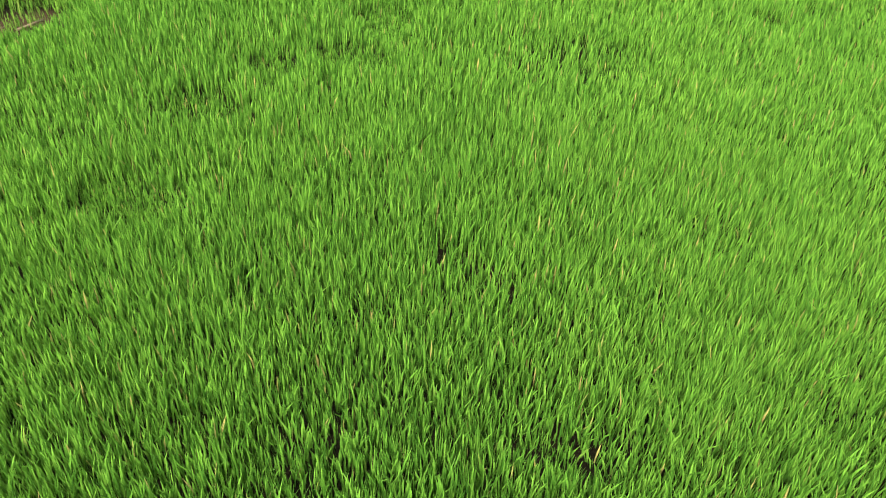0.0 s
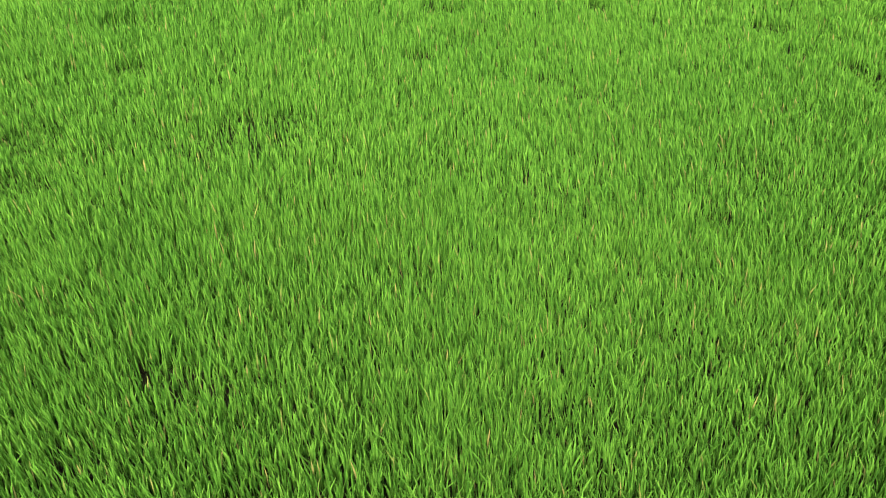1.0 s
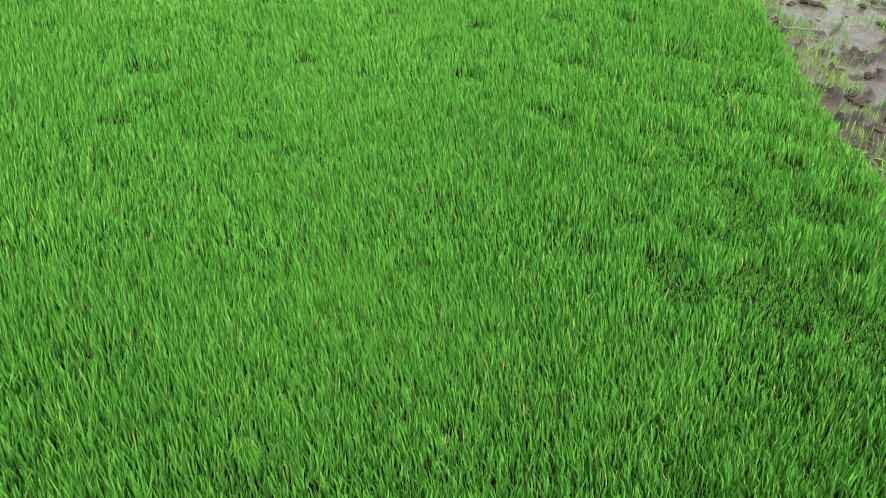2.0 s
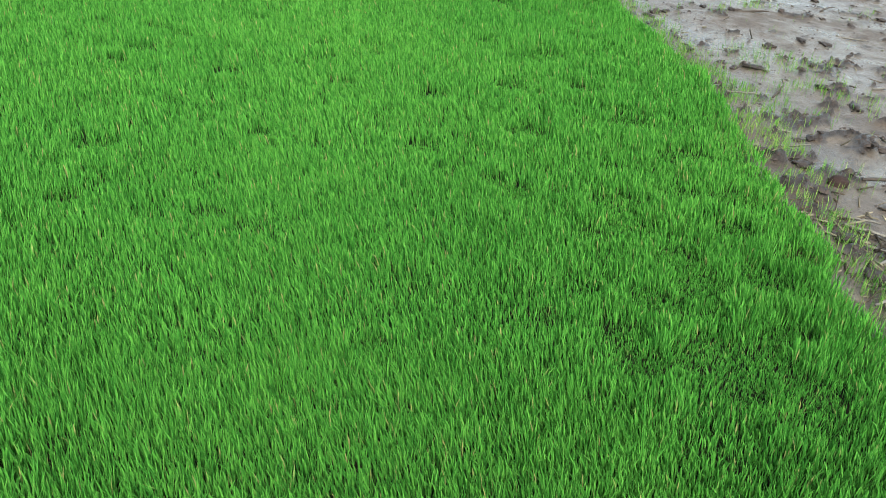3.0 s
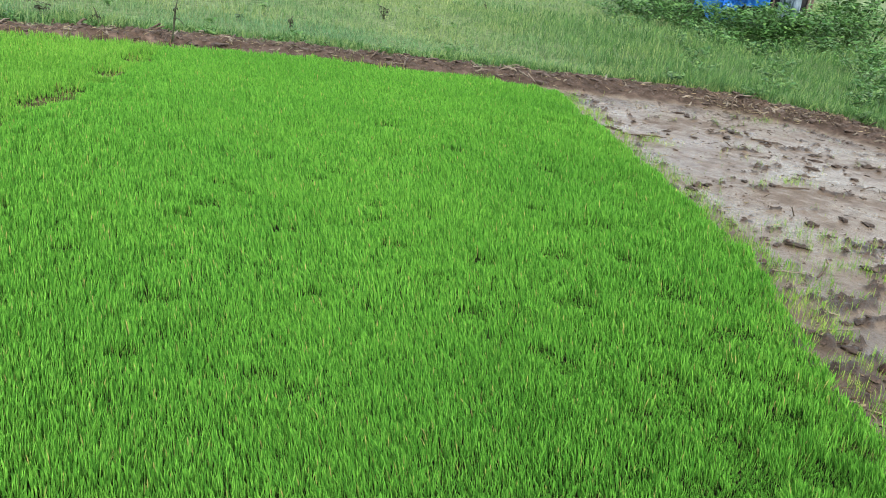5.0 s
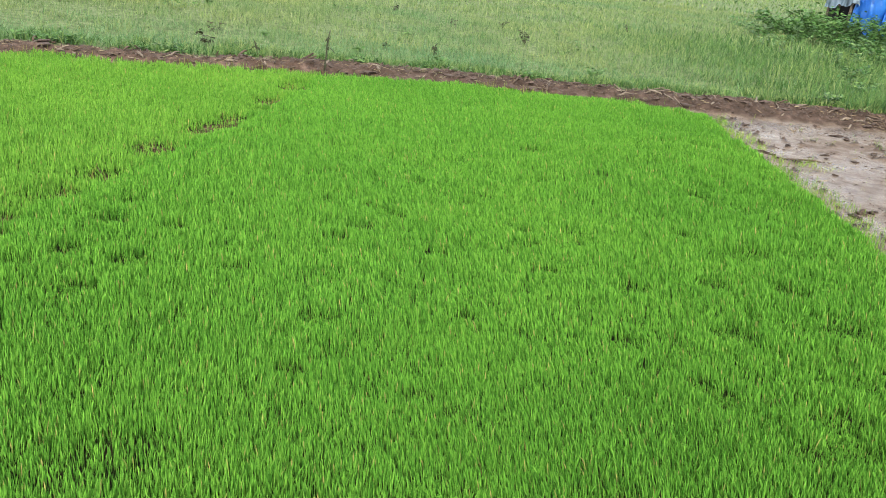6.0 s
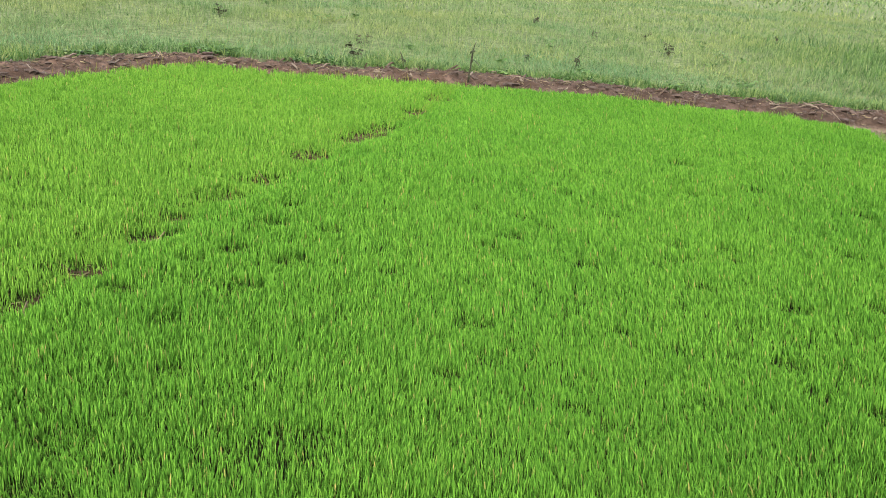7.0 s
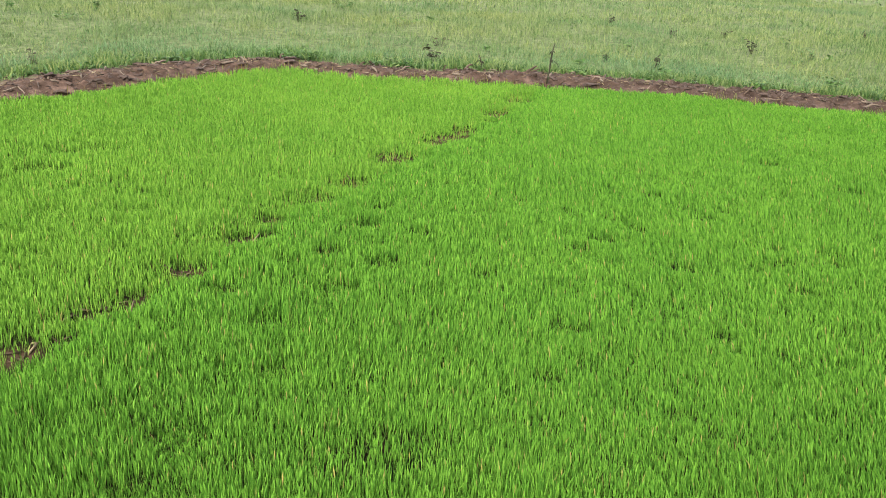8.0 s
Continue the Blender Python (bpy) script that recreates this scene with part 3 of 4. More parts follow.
def stray_seedlings():
    """Thin, scattered seedlings on the mud along the bed and in patches."""
    rng = np.random.default_rng(103)
    x, y = scattered(rng, -4.5, 7.5, 0.2, 8.4, 3600)
    in_bed, by_furrow = inside(x, y, BED), trodden(x, y)
    edge, rim = line_distance(x, y, BED_RIGHT), line_distance(x, y, BED_FAR + BED_LEFT)
    left_of_edge = x < np.interp(y, [p[1] for p in BED_RIGHT], [p[0] for p in BED_RIGHT]) - 0.3
    keep = enclosed(x, y) & (~in_bed & (line_distance(x, y, BUND) > 0.3) | (by_furrow > 0.3) | (rim < 0.12) | (edge < 0.2))
    x, y, edge, rim, by_furrow, left_of_edge = (v[keep] for v in (x, y, edge, rim, by_furrow, left_of_edge))
    want = 1.6 * smooth(0.34, 0.02, edge) * (0.5 + 0.55 * smooth(5.0, 3.0, y))
    want = np.maximum(want, np.where(left_of_edge, np.maximum(0.3 * by_furrow, 0.3 * smooth(0.12, 0.0, rim)), 0))
    for px, py, pr in ((4.3, 3.55, 0.35), (4.15, 3.0, 0.4), (3.75, 2.8, 0.3), (4.12, 4.55, 0.22), (4.75, 5.9, 0.25), (2.95, 1.5, 0.35), (2.8, 1.2, 0.35), (5.3, 4.8, 0.2), (3.3, 2.2, 0.25), (6.9, 7.0, 0.2)):
        want = np.maximum(want, 0.42 * smooth(1.2, 0.2, np.hypot(x - px, (y - py)) / pr))
    want = want * smooth(0.3, 0.6, fbm(x * 8, y * 8, 61, 2)) * 1.3 + np.where(left_of_edge, 0, 0.0015 + 0.3 * ragged(x, y) * (fbm(x * 2, y * 2, 63, 2) > 0.5))
    keep = rng.random(len(x)) < want
    x, y = x[keep], y[keep]
    n = len(x)
    v, t = blades(rng, x, y, ground_height(x, y) - 0.003, rng.uniform(0.025, 0.068, n), rng.uniform(0.002, 0.0038, n), np.abs(rng.normal(0.1, 0.18, n)), rng.uniform(0, 6.3, n), 3)
    tagged(new("stray_seedling", tri_mesh("stray_seedling", v, t, SPARSE)), "thin pale stray rice seedlings scattered over wet mud", "rice seedlings", kind="stuff")


stray_seedlings()


def rim_stubble():
    """Yellowed and brown seedlings that stand up along the far and left rims of the bed and in the trodden line."""
    rng = np.random.default_rng(105)
    x, y = scattered(rng, -4.6, 5.0, 3.2, 8.7, 1500)
    rim, hole = line_distance(x, y, BED_FAR + BED_LEFT), trodden(x, y, 1.3)
    keep = rng.random(len(x)) < np.maximum(0.4 * smooth(0.1, 0.02, rim) * smooth(0.35, 0.6, fbm(x * 5, y * 5, 65, 2)), 0.12 * hole)
    x, y = x[keep], y[keep]
    n = len(x)
    v, t = blades(rng, x, y, ground_height(x, y) - 0.003, rng.uniform(0.05, 0.105, n), rng.uniform(0.003, 0.006, n), np.abs(rng.normal(0.05, 0.12, n)), rng.uniform(0, 6.3, n), 2)
    tagged(new("withered_seedlings", tri_mesh("withered_seedlings", v, t, YELLOWED)), "yellowed and brown rice seedlings along the bed's rim", "rice seedlings", kind="stuff")


rim_stubble()


def meadow():
    """Rough grazed grass behind the bund, thinner with distance."""
    rng = np.random.default_rng(104)
    dull, lush, fresh = [], [], []
    for r0, r1, per_m2, width, tall in ((6.0, 11.5, 1450, 0.0057, 0.1), (11.5, 17, 640, 0.0085, 0.12), (17, 30, 190, 0.017, 0.15), (30, 70, 14, 0.05, 0.22)):
        x, y = scattered(rng, -min(r1, 24), r1 * 0.95, 2.0, r1, per_m2)
        r, a = np.hypot(x, y), np.degrees(np.arctan2(x, y))
        keep = (r >= r0) & (r < r1) & (a > -42) & (a < 72) & ~enclosed(x, y)
        x, y = x[keep], y[keep]
        d = line_distance(x, y, BUND)
        keep = d > bund_reach(x, y) * 0.3 + 0.3 * (fbm(x * 3, y * 3, 73, 2) - 0.45) + 0.1 * rng.random(len(x)) + 0.08 * smooth(5, 3, x)
        x, y, d = x[keep], y[keep], d[keep]
        tuft = fbm(x * 1.7, y * 1.7, 71, 3)
        keep = rng.random(len(x)) < 0.42 + 0.7 * smooth(0.35, 0.6, tuft) + smooth(6.0, 8.0, x)
        x, y, d, tuft = x[keep], y[keep], d[keep], tuft[keep]
        n = len(x)
        right = smooth(3.8, 7.0, x - 0.25 * (y - 8)) * smooth(18, 14, y)
        verge = smooth(0.9, 0.35, d)
        h = tall * (0.55 + 0.9 * (tuft - 0.25)) * rng.uniform(0.5, 1.25, n) * (1 + 1.0 * right) * (1 + 0.4 * verge)
        lean = np.abs(rng.normal(0.3, 0.4, n))
        # some are broad, short leaves lying over
        leafy = rng.random(n) < 0.1 + 0.2 * smooth(0.45, 0.6, fbm(x * 1.1, y * 1.1, 77, 2))
        h, lean, wide = np.where(leafy, 0.7 * h, h), lean + 0.7 * leafy, width * rng.uniform(0.6, 1.3, n) * np.where(leafy, 2.0 if r1 < 12 else 1.3, 1.0)
        v = lancets(rng, x, y, ground_height(x, y) - 0.006, h, wide, lean, rng.uniform(0, 6.3, n))
        is_lush = rng.random(n) < np.clip(0.08 + 0.85 * right + 0.7 * verge, 0, 1)
        k = 4
        is_fresh = ~is_lush & (rng.random(n) < 0.8 * smooth(3.2, 0.5, d + 2.5 * (fbm(x * 0.6, y * 0.6, 79, 2) - 0.5)))
        for which, store in ((is_lush, lush), (is_fresh, fresh), (~is_lush & ~is_fresh, dull)):
            m = int(which.sum())
            if m:
                vv = v[0].reshape(n, k, 3)[which].reshape(-1, 3)
                tt = v[1].reshape(n, -1, 3)[:m].reshape(-1, 3)
                store.append((vv, tt))
    # thin seed stems above the sward
    x, y = scattered(rng, -8, 11, 9.0, 18, 14)
    n = len(x)
    dull.append(lancets(rng, x, y, ground_height(x, y), rng.uniform(0.18, 0.36, n), rng.uniform(0.004, 0.008, n), np.abs(rng.normal(0.1, 0.15, n)), rng.uniform(0, 6.3, n), 0.85))
    # a low fresh fringe along the bund's outer side
    x, y = scattered(rng, -7.0, 9.5, 3.0, 10.5, 2600)
    d = line_distance(x, y, BUND)
    fringe = fbm(x * 2.3, y * 2.3, 75, 2)
    keep = ~enclosed(x, y) & (d > 0.14 - 0.14 * smooth(4.5, 6.5, x) + 0.28 * fringe) & (d < 0.35 + 0.7 * fringe) & (rng.random(len(x)) < smooth(0.3, 0.6, fringe + 0.1))
    x, y = x[keep], y[keep]
    n = len(x)
    half = rng.random(n) < 0.55
    for which, store in ((half, lush), (~half, dull)):
        x_, y_ = x[which], y[which]
        n = len(x_)
        store.append(lancets(rng, x_, y_, ground_height(x_, y_) - 0.004, rng.uniform(0.04, 0.13, n), rng.uniform(0.006, 0.014, n), np.abs(rng.normal(0.4, 0.4, n)), rng.uniform(0, 6.3, n)))
    for store, mat, label in ((dull, MEADOW, "grey-green rough meadow grass with straw-coloured seed stems"), (fresh, FRESH, "soft blue-green meadow grass near the bund"), (lush, LUSH, "taller fresh green grass along the bund")):
        vv, tt = joined(store)
        tagged(new("meadow_grass", tri_mesh("meadow_grass", vv, tt, mat)), label, "grass", kind="stuff")


meadow()


# ---- clods, straw and stalks ----
def clod_mesh(name, seed, mat, flat=0.6, sub=2, rug=1.0):
    bm = bmesh.new()
    bmesh.ops.create_icosphere(bm, subdivisions=sub, radius=1.0)
    jag = random.Random(seed)
    for v in bm.verts:
        p = v.co.copy()
        k = 0.85 + rug * (0.75 * noise.noise(p * 1.2 + Vector((seed * 7.1, 0, 3))) + 0.6 * noise.noise(p * 2.9 + Vector((0, seed * 5.3, 0))) + jag.uniform(-0.13, 0.13))
        v.co = Vector((p.x * k * (1.15 + 0.1 * (seed % 3)), p.y * k, p.z * k * flat))
    return bm_mesh(name, bm, mat, sub > 2)


DARK_CLODS = [clod_mesh("mud_clod", k, CLOD, 0.42 + 0.16 * (k % 2), 3) for k in range(5)]
RED_CLODS = [clod_mesh("soil_clod", 10 + k, REDCLOD, 0.55) for k in range(4)]


def set_clod(name, me, x, y, size, turn, label, group, stretch=1.0):
    ob = new(name, me)
    z = float(ground_height(np.array([x]), np.array([y]))[0])
    ob.matrix_world = Matrix.Translation((x, y, z + size * 0.22)) @ pose(0, 0, 0, 0, 0, turn) @ Matrix.Diagonal((size * stretch, size, size, 1))
    return tagged(ob, label, "clod", group)


rnd = random.Random(7)
# the larger clods and the round stone-like lump on the mud
for k, (x, y, size, stretch) in enumerate([(3.3, 2.26, 0.05, 1.3), (3.22, 2.4, 0.045, 1.4), (3.86, 2.33, 0.06, 1.5), (4.56, 3.82, 0.045, 1.0), (5.06, 3.8, 0.045, 1.1), (5.0, 4.66, 0.05, 2.0),
                                          (6.3, 5.3, 0.05, 1.6), (6.0, 6.35, 0.055, 2.6), (4.25, 4.6, 0.05, 1.8), (4.12, 4.52, 0.04, 1.3), (4.72, 6.02, 0.05, 2.2), (6.16, 6.02, 0.05, 2.0),
                                          (6.4, 5.66, 0.045, 2.4), (6.66, 5.3, 0.055, 1.7), (6.08, 4.9, 0.04, 2.2), (3.5, 3.34, 0.04, 2.2), (4.8, 4.76, 0.035, 1.2), (3.6, 2.5, 0.04, 1.5)]):
    for j in range(4):
        a, far = rnd.uniform(0, 6.283), 0.0 if j == 0 else rnd.uniform(0.5, 1.3) * size
        set_clod("mud_clod", DARK_CLODS[(k + j) % 5], x + far * stretch * math.cos(a), y + far * 0.8 * math.sin(a), size * (0.62 if j == 0 else rnd.uniform(0.2, 0.45)), rnd.uniform(-60, 60),
                 "dark wet clod of soil on grey mud", "clods on the mud", rnd.uniform(1.0, 1.5))
set_clod("round_lump", clod_mesh("round_lump", 6, LUMP, 0.75, 3, 0.25), 3.33, 2.08, 0.044, 10, "rounded red-brown lump of earth on wet mud", "", 1.3)

placed = 0
while placed < 150:
    x, y = rnd.uniform(2.6, 7.8), rnd.uniform(1.0, 7.6)
    ax, ay = np.array([x]), np.array([y])
    if not enclosed(ax, ay)[0] or inside(ax, ay, BED)[0] or line_distance(ax, ay, BUND)[0] < 0.35 or line_distance(ax, ay, BED_RIGHT)[0] < 0.05:
        continue
    if value_noise(ax * 1.5, ay * 1.5, 81)[0] < rnd.uniform(0.15, 0.75):
        continue
    set_clod("mud_clod", DARK_CLODS[placed % 5], x, y, rnd.choice((0.008, 0.01, 0.014, 0.02, 0.03)), rnd.uniform(-60, 60), "small dark clod stuck to wet mud", "clods on the mud", rnd.uniform(1, 2.4))
    placed += 1


def along_bund(s, off):
    """A place s metres along the bund, off metres to its inner side."""
    for (x0, y0), (x1, y1) in zip(BUND, BUND[1:]):
        d = math.hypot(x1 - x0, y1 - y0)
        if s <= d:
            ux, uy = (x1 - x0) / d, (y1 - y0) / d
            return x0 + ux * s + uy * off, y0 + uy * s - ux * off
        s -= d
    return BUND[-1]


placed = 0
while placed < 260:
    x, y = along_bund(rnd.uniform(8.5, 24.5), rnd.gauss(0.08, 0.2))
    if inside(np.array([x]), np.array([y]), BED)[0]:
        continue
    set_clod("soil_clod", RED_CLODS[placed % 4], x, y, rnd.choice((0.012, 0.018, 0.025, 0.035, 0.045)), rnd.uniform(-90, 90), "crumbly red-brown clod on the earth bund", "clods along the bund", rnd.uniform(1, 1.5))
    placed += 1


def crumbs():
    """Countless small crumbs of soil on the mud and the bund."""
    rng = np.random.default_rng(109)
    x, y = scattered(rng, -4.2, 8.6, 1.0, 9.2, 1100)
    d = line_distance(x, y, BUND)
    on_bund = d < 0.36
    keep = (enclosed(x, y) | on_bund) & ~inside(x, y, BED)
    x, y, on_bund = x[keep], y[keep], on_bund[keep]
    keep = rng.random(len(x)) < np.where(on_bund, 0.4, 0.03 + 0.12 * smooth(0.5, 0.7, fbm(x * 2.2, y * 2.2, 83, 2)) + 0.85 * ragged(x, y))
    x, y, on_bund = x[keep], y[keep], on_bund[keep]
    n = len(x)
    clumped = ragged(x, y)
    size = rng.uniform(0.003, 0.009, n) * np.where(on_bund, 1.6, 1.0) * np.where(rng.random(n) < 0.12, 1.9, 1.0) * (1 + 0.25 * clumped)
    base = np.array([(1, 0, -0.3), (0.3, 0.9, -0.3), (-0.8, 0.55, -0.3), (-0.75, -0.6, -0.3), (0.35, -0.95, -0.3), (0.25, 0.2, 0.75), (-0.3, -0.25, 0.6)])
    one = np.array([(0, 1, 5), (1, 2, 5), (2, 6, 5), (2, 3, 6), (3, 4, 6), (4, 5, 6), (4, 0, 5)])
    a = rng.uniform(0, 6.283, n)
    v = base[None] * rng.uniform(0.65, 1.35, (n, 7, 1)) * size[:, None, None]
    v[..., 0] *= rng.uniform(1, 2.2, n)[:, None]
    c, s_ = np.cos(a)[:, None], np.sin(a)[:, None]
    vx, vy = v[..., 0] * c - v[..., 1] * s_ + x[:, None], v[..., 0] * s_ + v[..., 1] * c + y[:, None]
    vz = v[..., 2] + ground_height(x, y)[:, None]
    t = (np.arange(n)[:, None, None] * 7 + one[None]).reshape(-1, 3)
    tagged(new("soil_crumbs", tri_mesh("soil_crumbs", np.stack([vx, vy, vz], -1).reshape(-1, 3), t, CLOD)), "small dark crumbs of soil strewn over mud and bund", "soil crumbs", kind="stuff")


crumbs()


def tube(bm, points, radii, sides=5):
    """A tapering tube along points, closed at its ends."""
    rings = []
    for i, p in enumerate(points):
        a = (points[min(i + 1, len(points) - 1)] - points[max(i - 1, 0)]).normalized()
        u = a.orthogonal().normalized()
        w = a.cross(u)
        rings.append([bm.verts.new(p + radii[i] * (math.cos(2 * math.pi * k / sides) * u + math.sin(2 * math.pi * k / sides) * w)) for k in range(sides)])
    for r0, r1 in zip(rings, rings[1:]):
        for k in range(sides):
            bm.faces.new((r0[k], r0[(k + 1) % sides], r1[(k + 1) % sides], r1[k]))
    bm.faces.new(rings[0][::-1])
    bm.faces.new(rings[-1])


def straw_mesh(name, seed, mat):
    r = random.Random(seed)
    bm = bmesh.new()
    pts, p, a = [], Vector((-0.5, 0, 0)), r.uniform(-0.3, 0.3)
    for i in range(6):
        pts.append(p.copy())
        a += r.uniform(-0.25, 0.25)
        p += Vector((0.2 * math.cos(a), 0.2 * math.sin(a), r.uniform(-0.025, 0.04)))
    tube(bm, pts, [0.028, 0.036, 0.035, 0.036, 0.03, 0.02])
    return bm_mesh(name, bm, mat)


STRAWS = [straw_mesh("straw_stalk", 40 + k, STRAW) for k in range(4)]
DARK_STALKS = [straw_mesh("rotting_stalk", 50 + k, DARKSTALK) for k in range(3)]


def set_straw(name, me, x, y, length, turn, tilt, label, group, girth=0.16):
    ob = new(name, me)
    span = length * 0.4
    c, s = math.cos(radians(turn)) * span, math.sin(radians(turn)) * span
    gx, gy = np.array([x - c, x, x + c]), np.array([y - s, y, y + s])
    g = ground_height(gx, gy)
    slope = math.degrees(math.atan2(g[2] - g[0], 2 * span))
    ob.matrix_world = Matrix.Translation((x, y, float(g.max()) + 0.004)) @ pose(0, 0, 0, 0, -slope - tilt, turn) @ Matrix.Diagonal((length, max(girth, length * 0.75), max(girth, length * 0.75), 1))
    return tagged(ob, label, "straw", group)


for k, (x, y, length, turn) in enumerate([(3.09, 1.67, 0.24, -50), (2.98, 1.62, 0.2, -65), (2.95, 1.53, 0.22, 20), (2.75, 1.32, 0.2, 10), (3.64, 3.02, 0.2, -15), (3.42, 2.44, 0.2, -10),
                                          (4.74, 3.05, 0.22, 5), (3.5, 2.62, 0.14, -20), (3.12, 1.78, 0.16, -40), (5.4, 3.9, 0.2, -50), (3.02, 1.45, 0.18, 70), (4.2, 4.62, 0.14, 30)]):
    set_straw("straw_stalk", STRAWS[k % 4], x, y, length, turn, 0, "pale dry straw stalk lying on wet mud", "straw on the mud")
for k, (x, y, length, turn) in enumerate([(6.2, 6.1, 0.3, -30), (6.45, 5.7, 0.25, 25), (4.75, 6.0, 0.3, -35), (3.6, 2.05, 0.3, -5), (5.1, 4.6, 0.3, -30), (5.9, 4.6, 0.2, 15), (3.95, 3.1, 0.25, 40), (5.6, 5.5, 0.2, -20)]):
    set_straw("rotting_stalk", DARK_STALKS[k % 3], x, y, length, turn, 0, "dark rotting stalk half sunk in mud", "rotting stalks on the mud")
placed = 0
while placed < 300:
    x, y = along_bund(rnd.uniform(8.5, 24.5), rnd.gauss(0.02, 0.16))
    if placed % 5 == 0:
        s = rnd.uniform(0, 1)
        x, y = 6.45 + 1.5 * s + rnd.gauss(0, 0.12), 7.85 - 1.05 * s + rnd.gauss(0, 0.14)
    if inside(np.array([x]), np.array([y]), BED)[0]:
        continue
    pale = rnd.random() < 0.5
    set_straw("straw_stalk" if pale else "rotting_stalk", rnd.choice(STRAWS if pale else DARK_STALKS), x, y, rnd.choice((0.05, 0.06, 0.08, 0.1, 0.13, 0.17)), rnd.uniform(-90, 90), rnd.uniform(-12, 16),
              "pale straw strewn on the earth bund" if pale else "dark rotting stalk on the earth bund", "straw along the bund", rnd.choice((0.12, 0.16, 0.24, 0.32)))
    placed += 1


def straw_litter():
    """Countless short bits of straw over the bund, most in the heap at its corner, and a few in the trodden line."""
    rng = np.random.default_rng(111)
    along = np.array([along_bund(v, o) for v, o in zip(rng.uniform(8.5, 25.5, 1500), rng.normal(0.02, 0.17, 1500))])
    heap = np.array((6.45, 7.85)) + rng.uniform(0, 1, (500, 1)) * np.array((1.5, -1.05)) + rng.normal(0, 0.16, (500, 2))
    marks = np.array([(h[0], h[1]) for h in FURROW_HOLES + FURROW_FAR])
    trail = marks[rng.integers(0, len(marks), 160)] + rng.normal(0, 0.06, (160, 2))
    foot = np.stack([rng.normal(2.98, 0.22, 420), rng.normal(1.5, 0.24, 420)], -1)
    flat = np.stack([rng.uniform(2.8, 7.8, 1200), rng.uniform(1.2, 7.6, 1200)], -1)
    flat = flat[enclosed(flat[:, 0], flat[:, 1]) & (rng.random(1200) < 0.15 + 0.85 * ragged(flat[:, 0], flat[:, 1]))]
    p = np.concatenate([along, heap, foot, flat])
    p = p[~inside(p[:, 0], p[:, 1], BED)]
    p = np.concatenate([p, trail])
    n = len(p)
    x, y, a = p[:, 0], p[:, 1], rng.uniform(0, 6.283, n)
    half, thick, tilt = rng.uniform(0.008, 0.04, n), rng.uniform(0.0015, 0.005, n), rng.normal(0, 0.3, n)
    z = ground_height(x, y) + thick + half * np.abs(np.sin(tilt))
    ux, uy, uz = np.cos(a) * np.cos(tilt), np.sin(a) * np.cos(tilt), np.sin(tilt)
    v = np.zeros((n, 6, 3))
    for e, sign in ((0, -1), (3, 1)):
        for k, (side, up) in enumerate(((-1, -0.6), (1, -0.6), (0, 1))):
            v[:, e + k] = np.stack([x + sign * half * ux - side * thick * np.sin(a), y + sign * half * uy + side * thick * np.cos(a), z + sign * half * uz + up * thick], -1)
    one = np.array([(0, 3, 1), (1, 3, 4), (1, 4, 2), (2, 4, 5), (2, 5, 0), (0, 5, 3), (0, 1, 2), (3, 5, 4)])
    t = (np.arange(n)[:, None, None] * 6 + one[None]).reshape(-1, 3)
    tagged(new("straw_litter", tri_mesh("straw_litter", v.reshape(-1, 3), t, LITTER)), "short pale bits of straw littering the earth bund", "straw", kind="stuff")


straw_litter()


# ---- weeds and bushes ----
def leaf(bm, base, along, side, length, width, droop=0.3):
    """One pointed, folded leaf: eight triangles, bent along its midrib."""
    up = along.cross(side).normalized()
    mids, lefts, rights = [], [], []
    for s, w in ((0.0, 0.12), (0.35, 0.5), (0.7, 0.38), (1.0, 0.0)):
        p = base + along * length * s - Vector((0, 0, droop * length * s * s))
        mids.append(bm.verts.new(p))
        if w:
            lefts.append(bm.verts.new(p + side * width * w + up * width * 0.12 * w))
            rights.append(bm.verts.new(p - side * width * w + up * width * 0.12 * w))
    for i in range(2):
        bm.faces.new((mids[i], mids[i + 1], lefts[i + 1], lefts[i]))
        bm.faces.new((mids[i], rights[i], rights[i + 1], mids[i + 1]))
    bm.faces.new((mids[2], mids[3], lefts[2]))
    bm.faces.new((mids[2], rights[2], mids[3]))


def foliage(bm, r, stems, count, length, spread):
    """Leaves in whorls along the outer half of the stems."""
    for _ in range(count):
        pts = r.choice(stems)
        t = r.uniform(0.3, 1.0) * (len(pts) - 1)
        i = min(int(t), len(pts) - 2)
        base = pts[i].lerp(pts[i + 1], t - i) + Vector((r.gauss(0, spread), r.gauss(0, spread), r.gauss(0, spread * 0.6)))
        a, e = r.uniform(0, 6.283), r.uniform(-0.2, 0.7)
        along = Vector((math.cos(a) * math.cos(e), math.sin(a) * math.cos(e), math.sin(e)))
        side = along.cross(Vector((r.gauss(0, 0.3), r.gauss(0, 0.3), 1))).normalized()
        k = r.uniform(0.6, 1.25)
        leaf(bm, base, along, side, length * k, length * k * 0.6, r.uniform(0.1, 0.5))


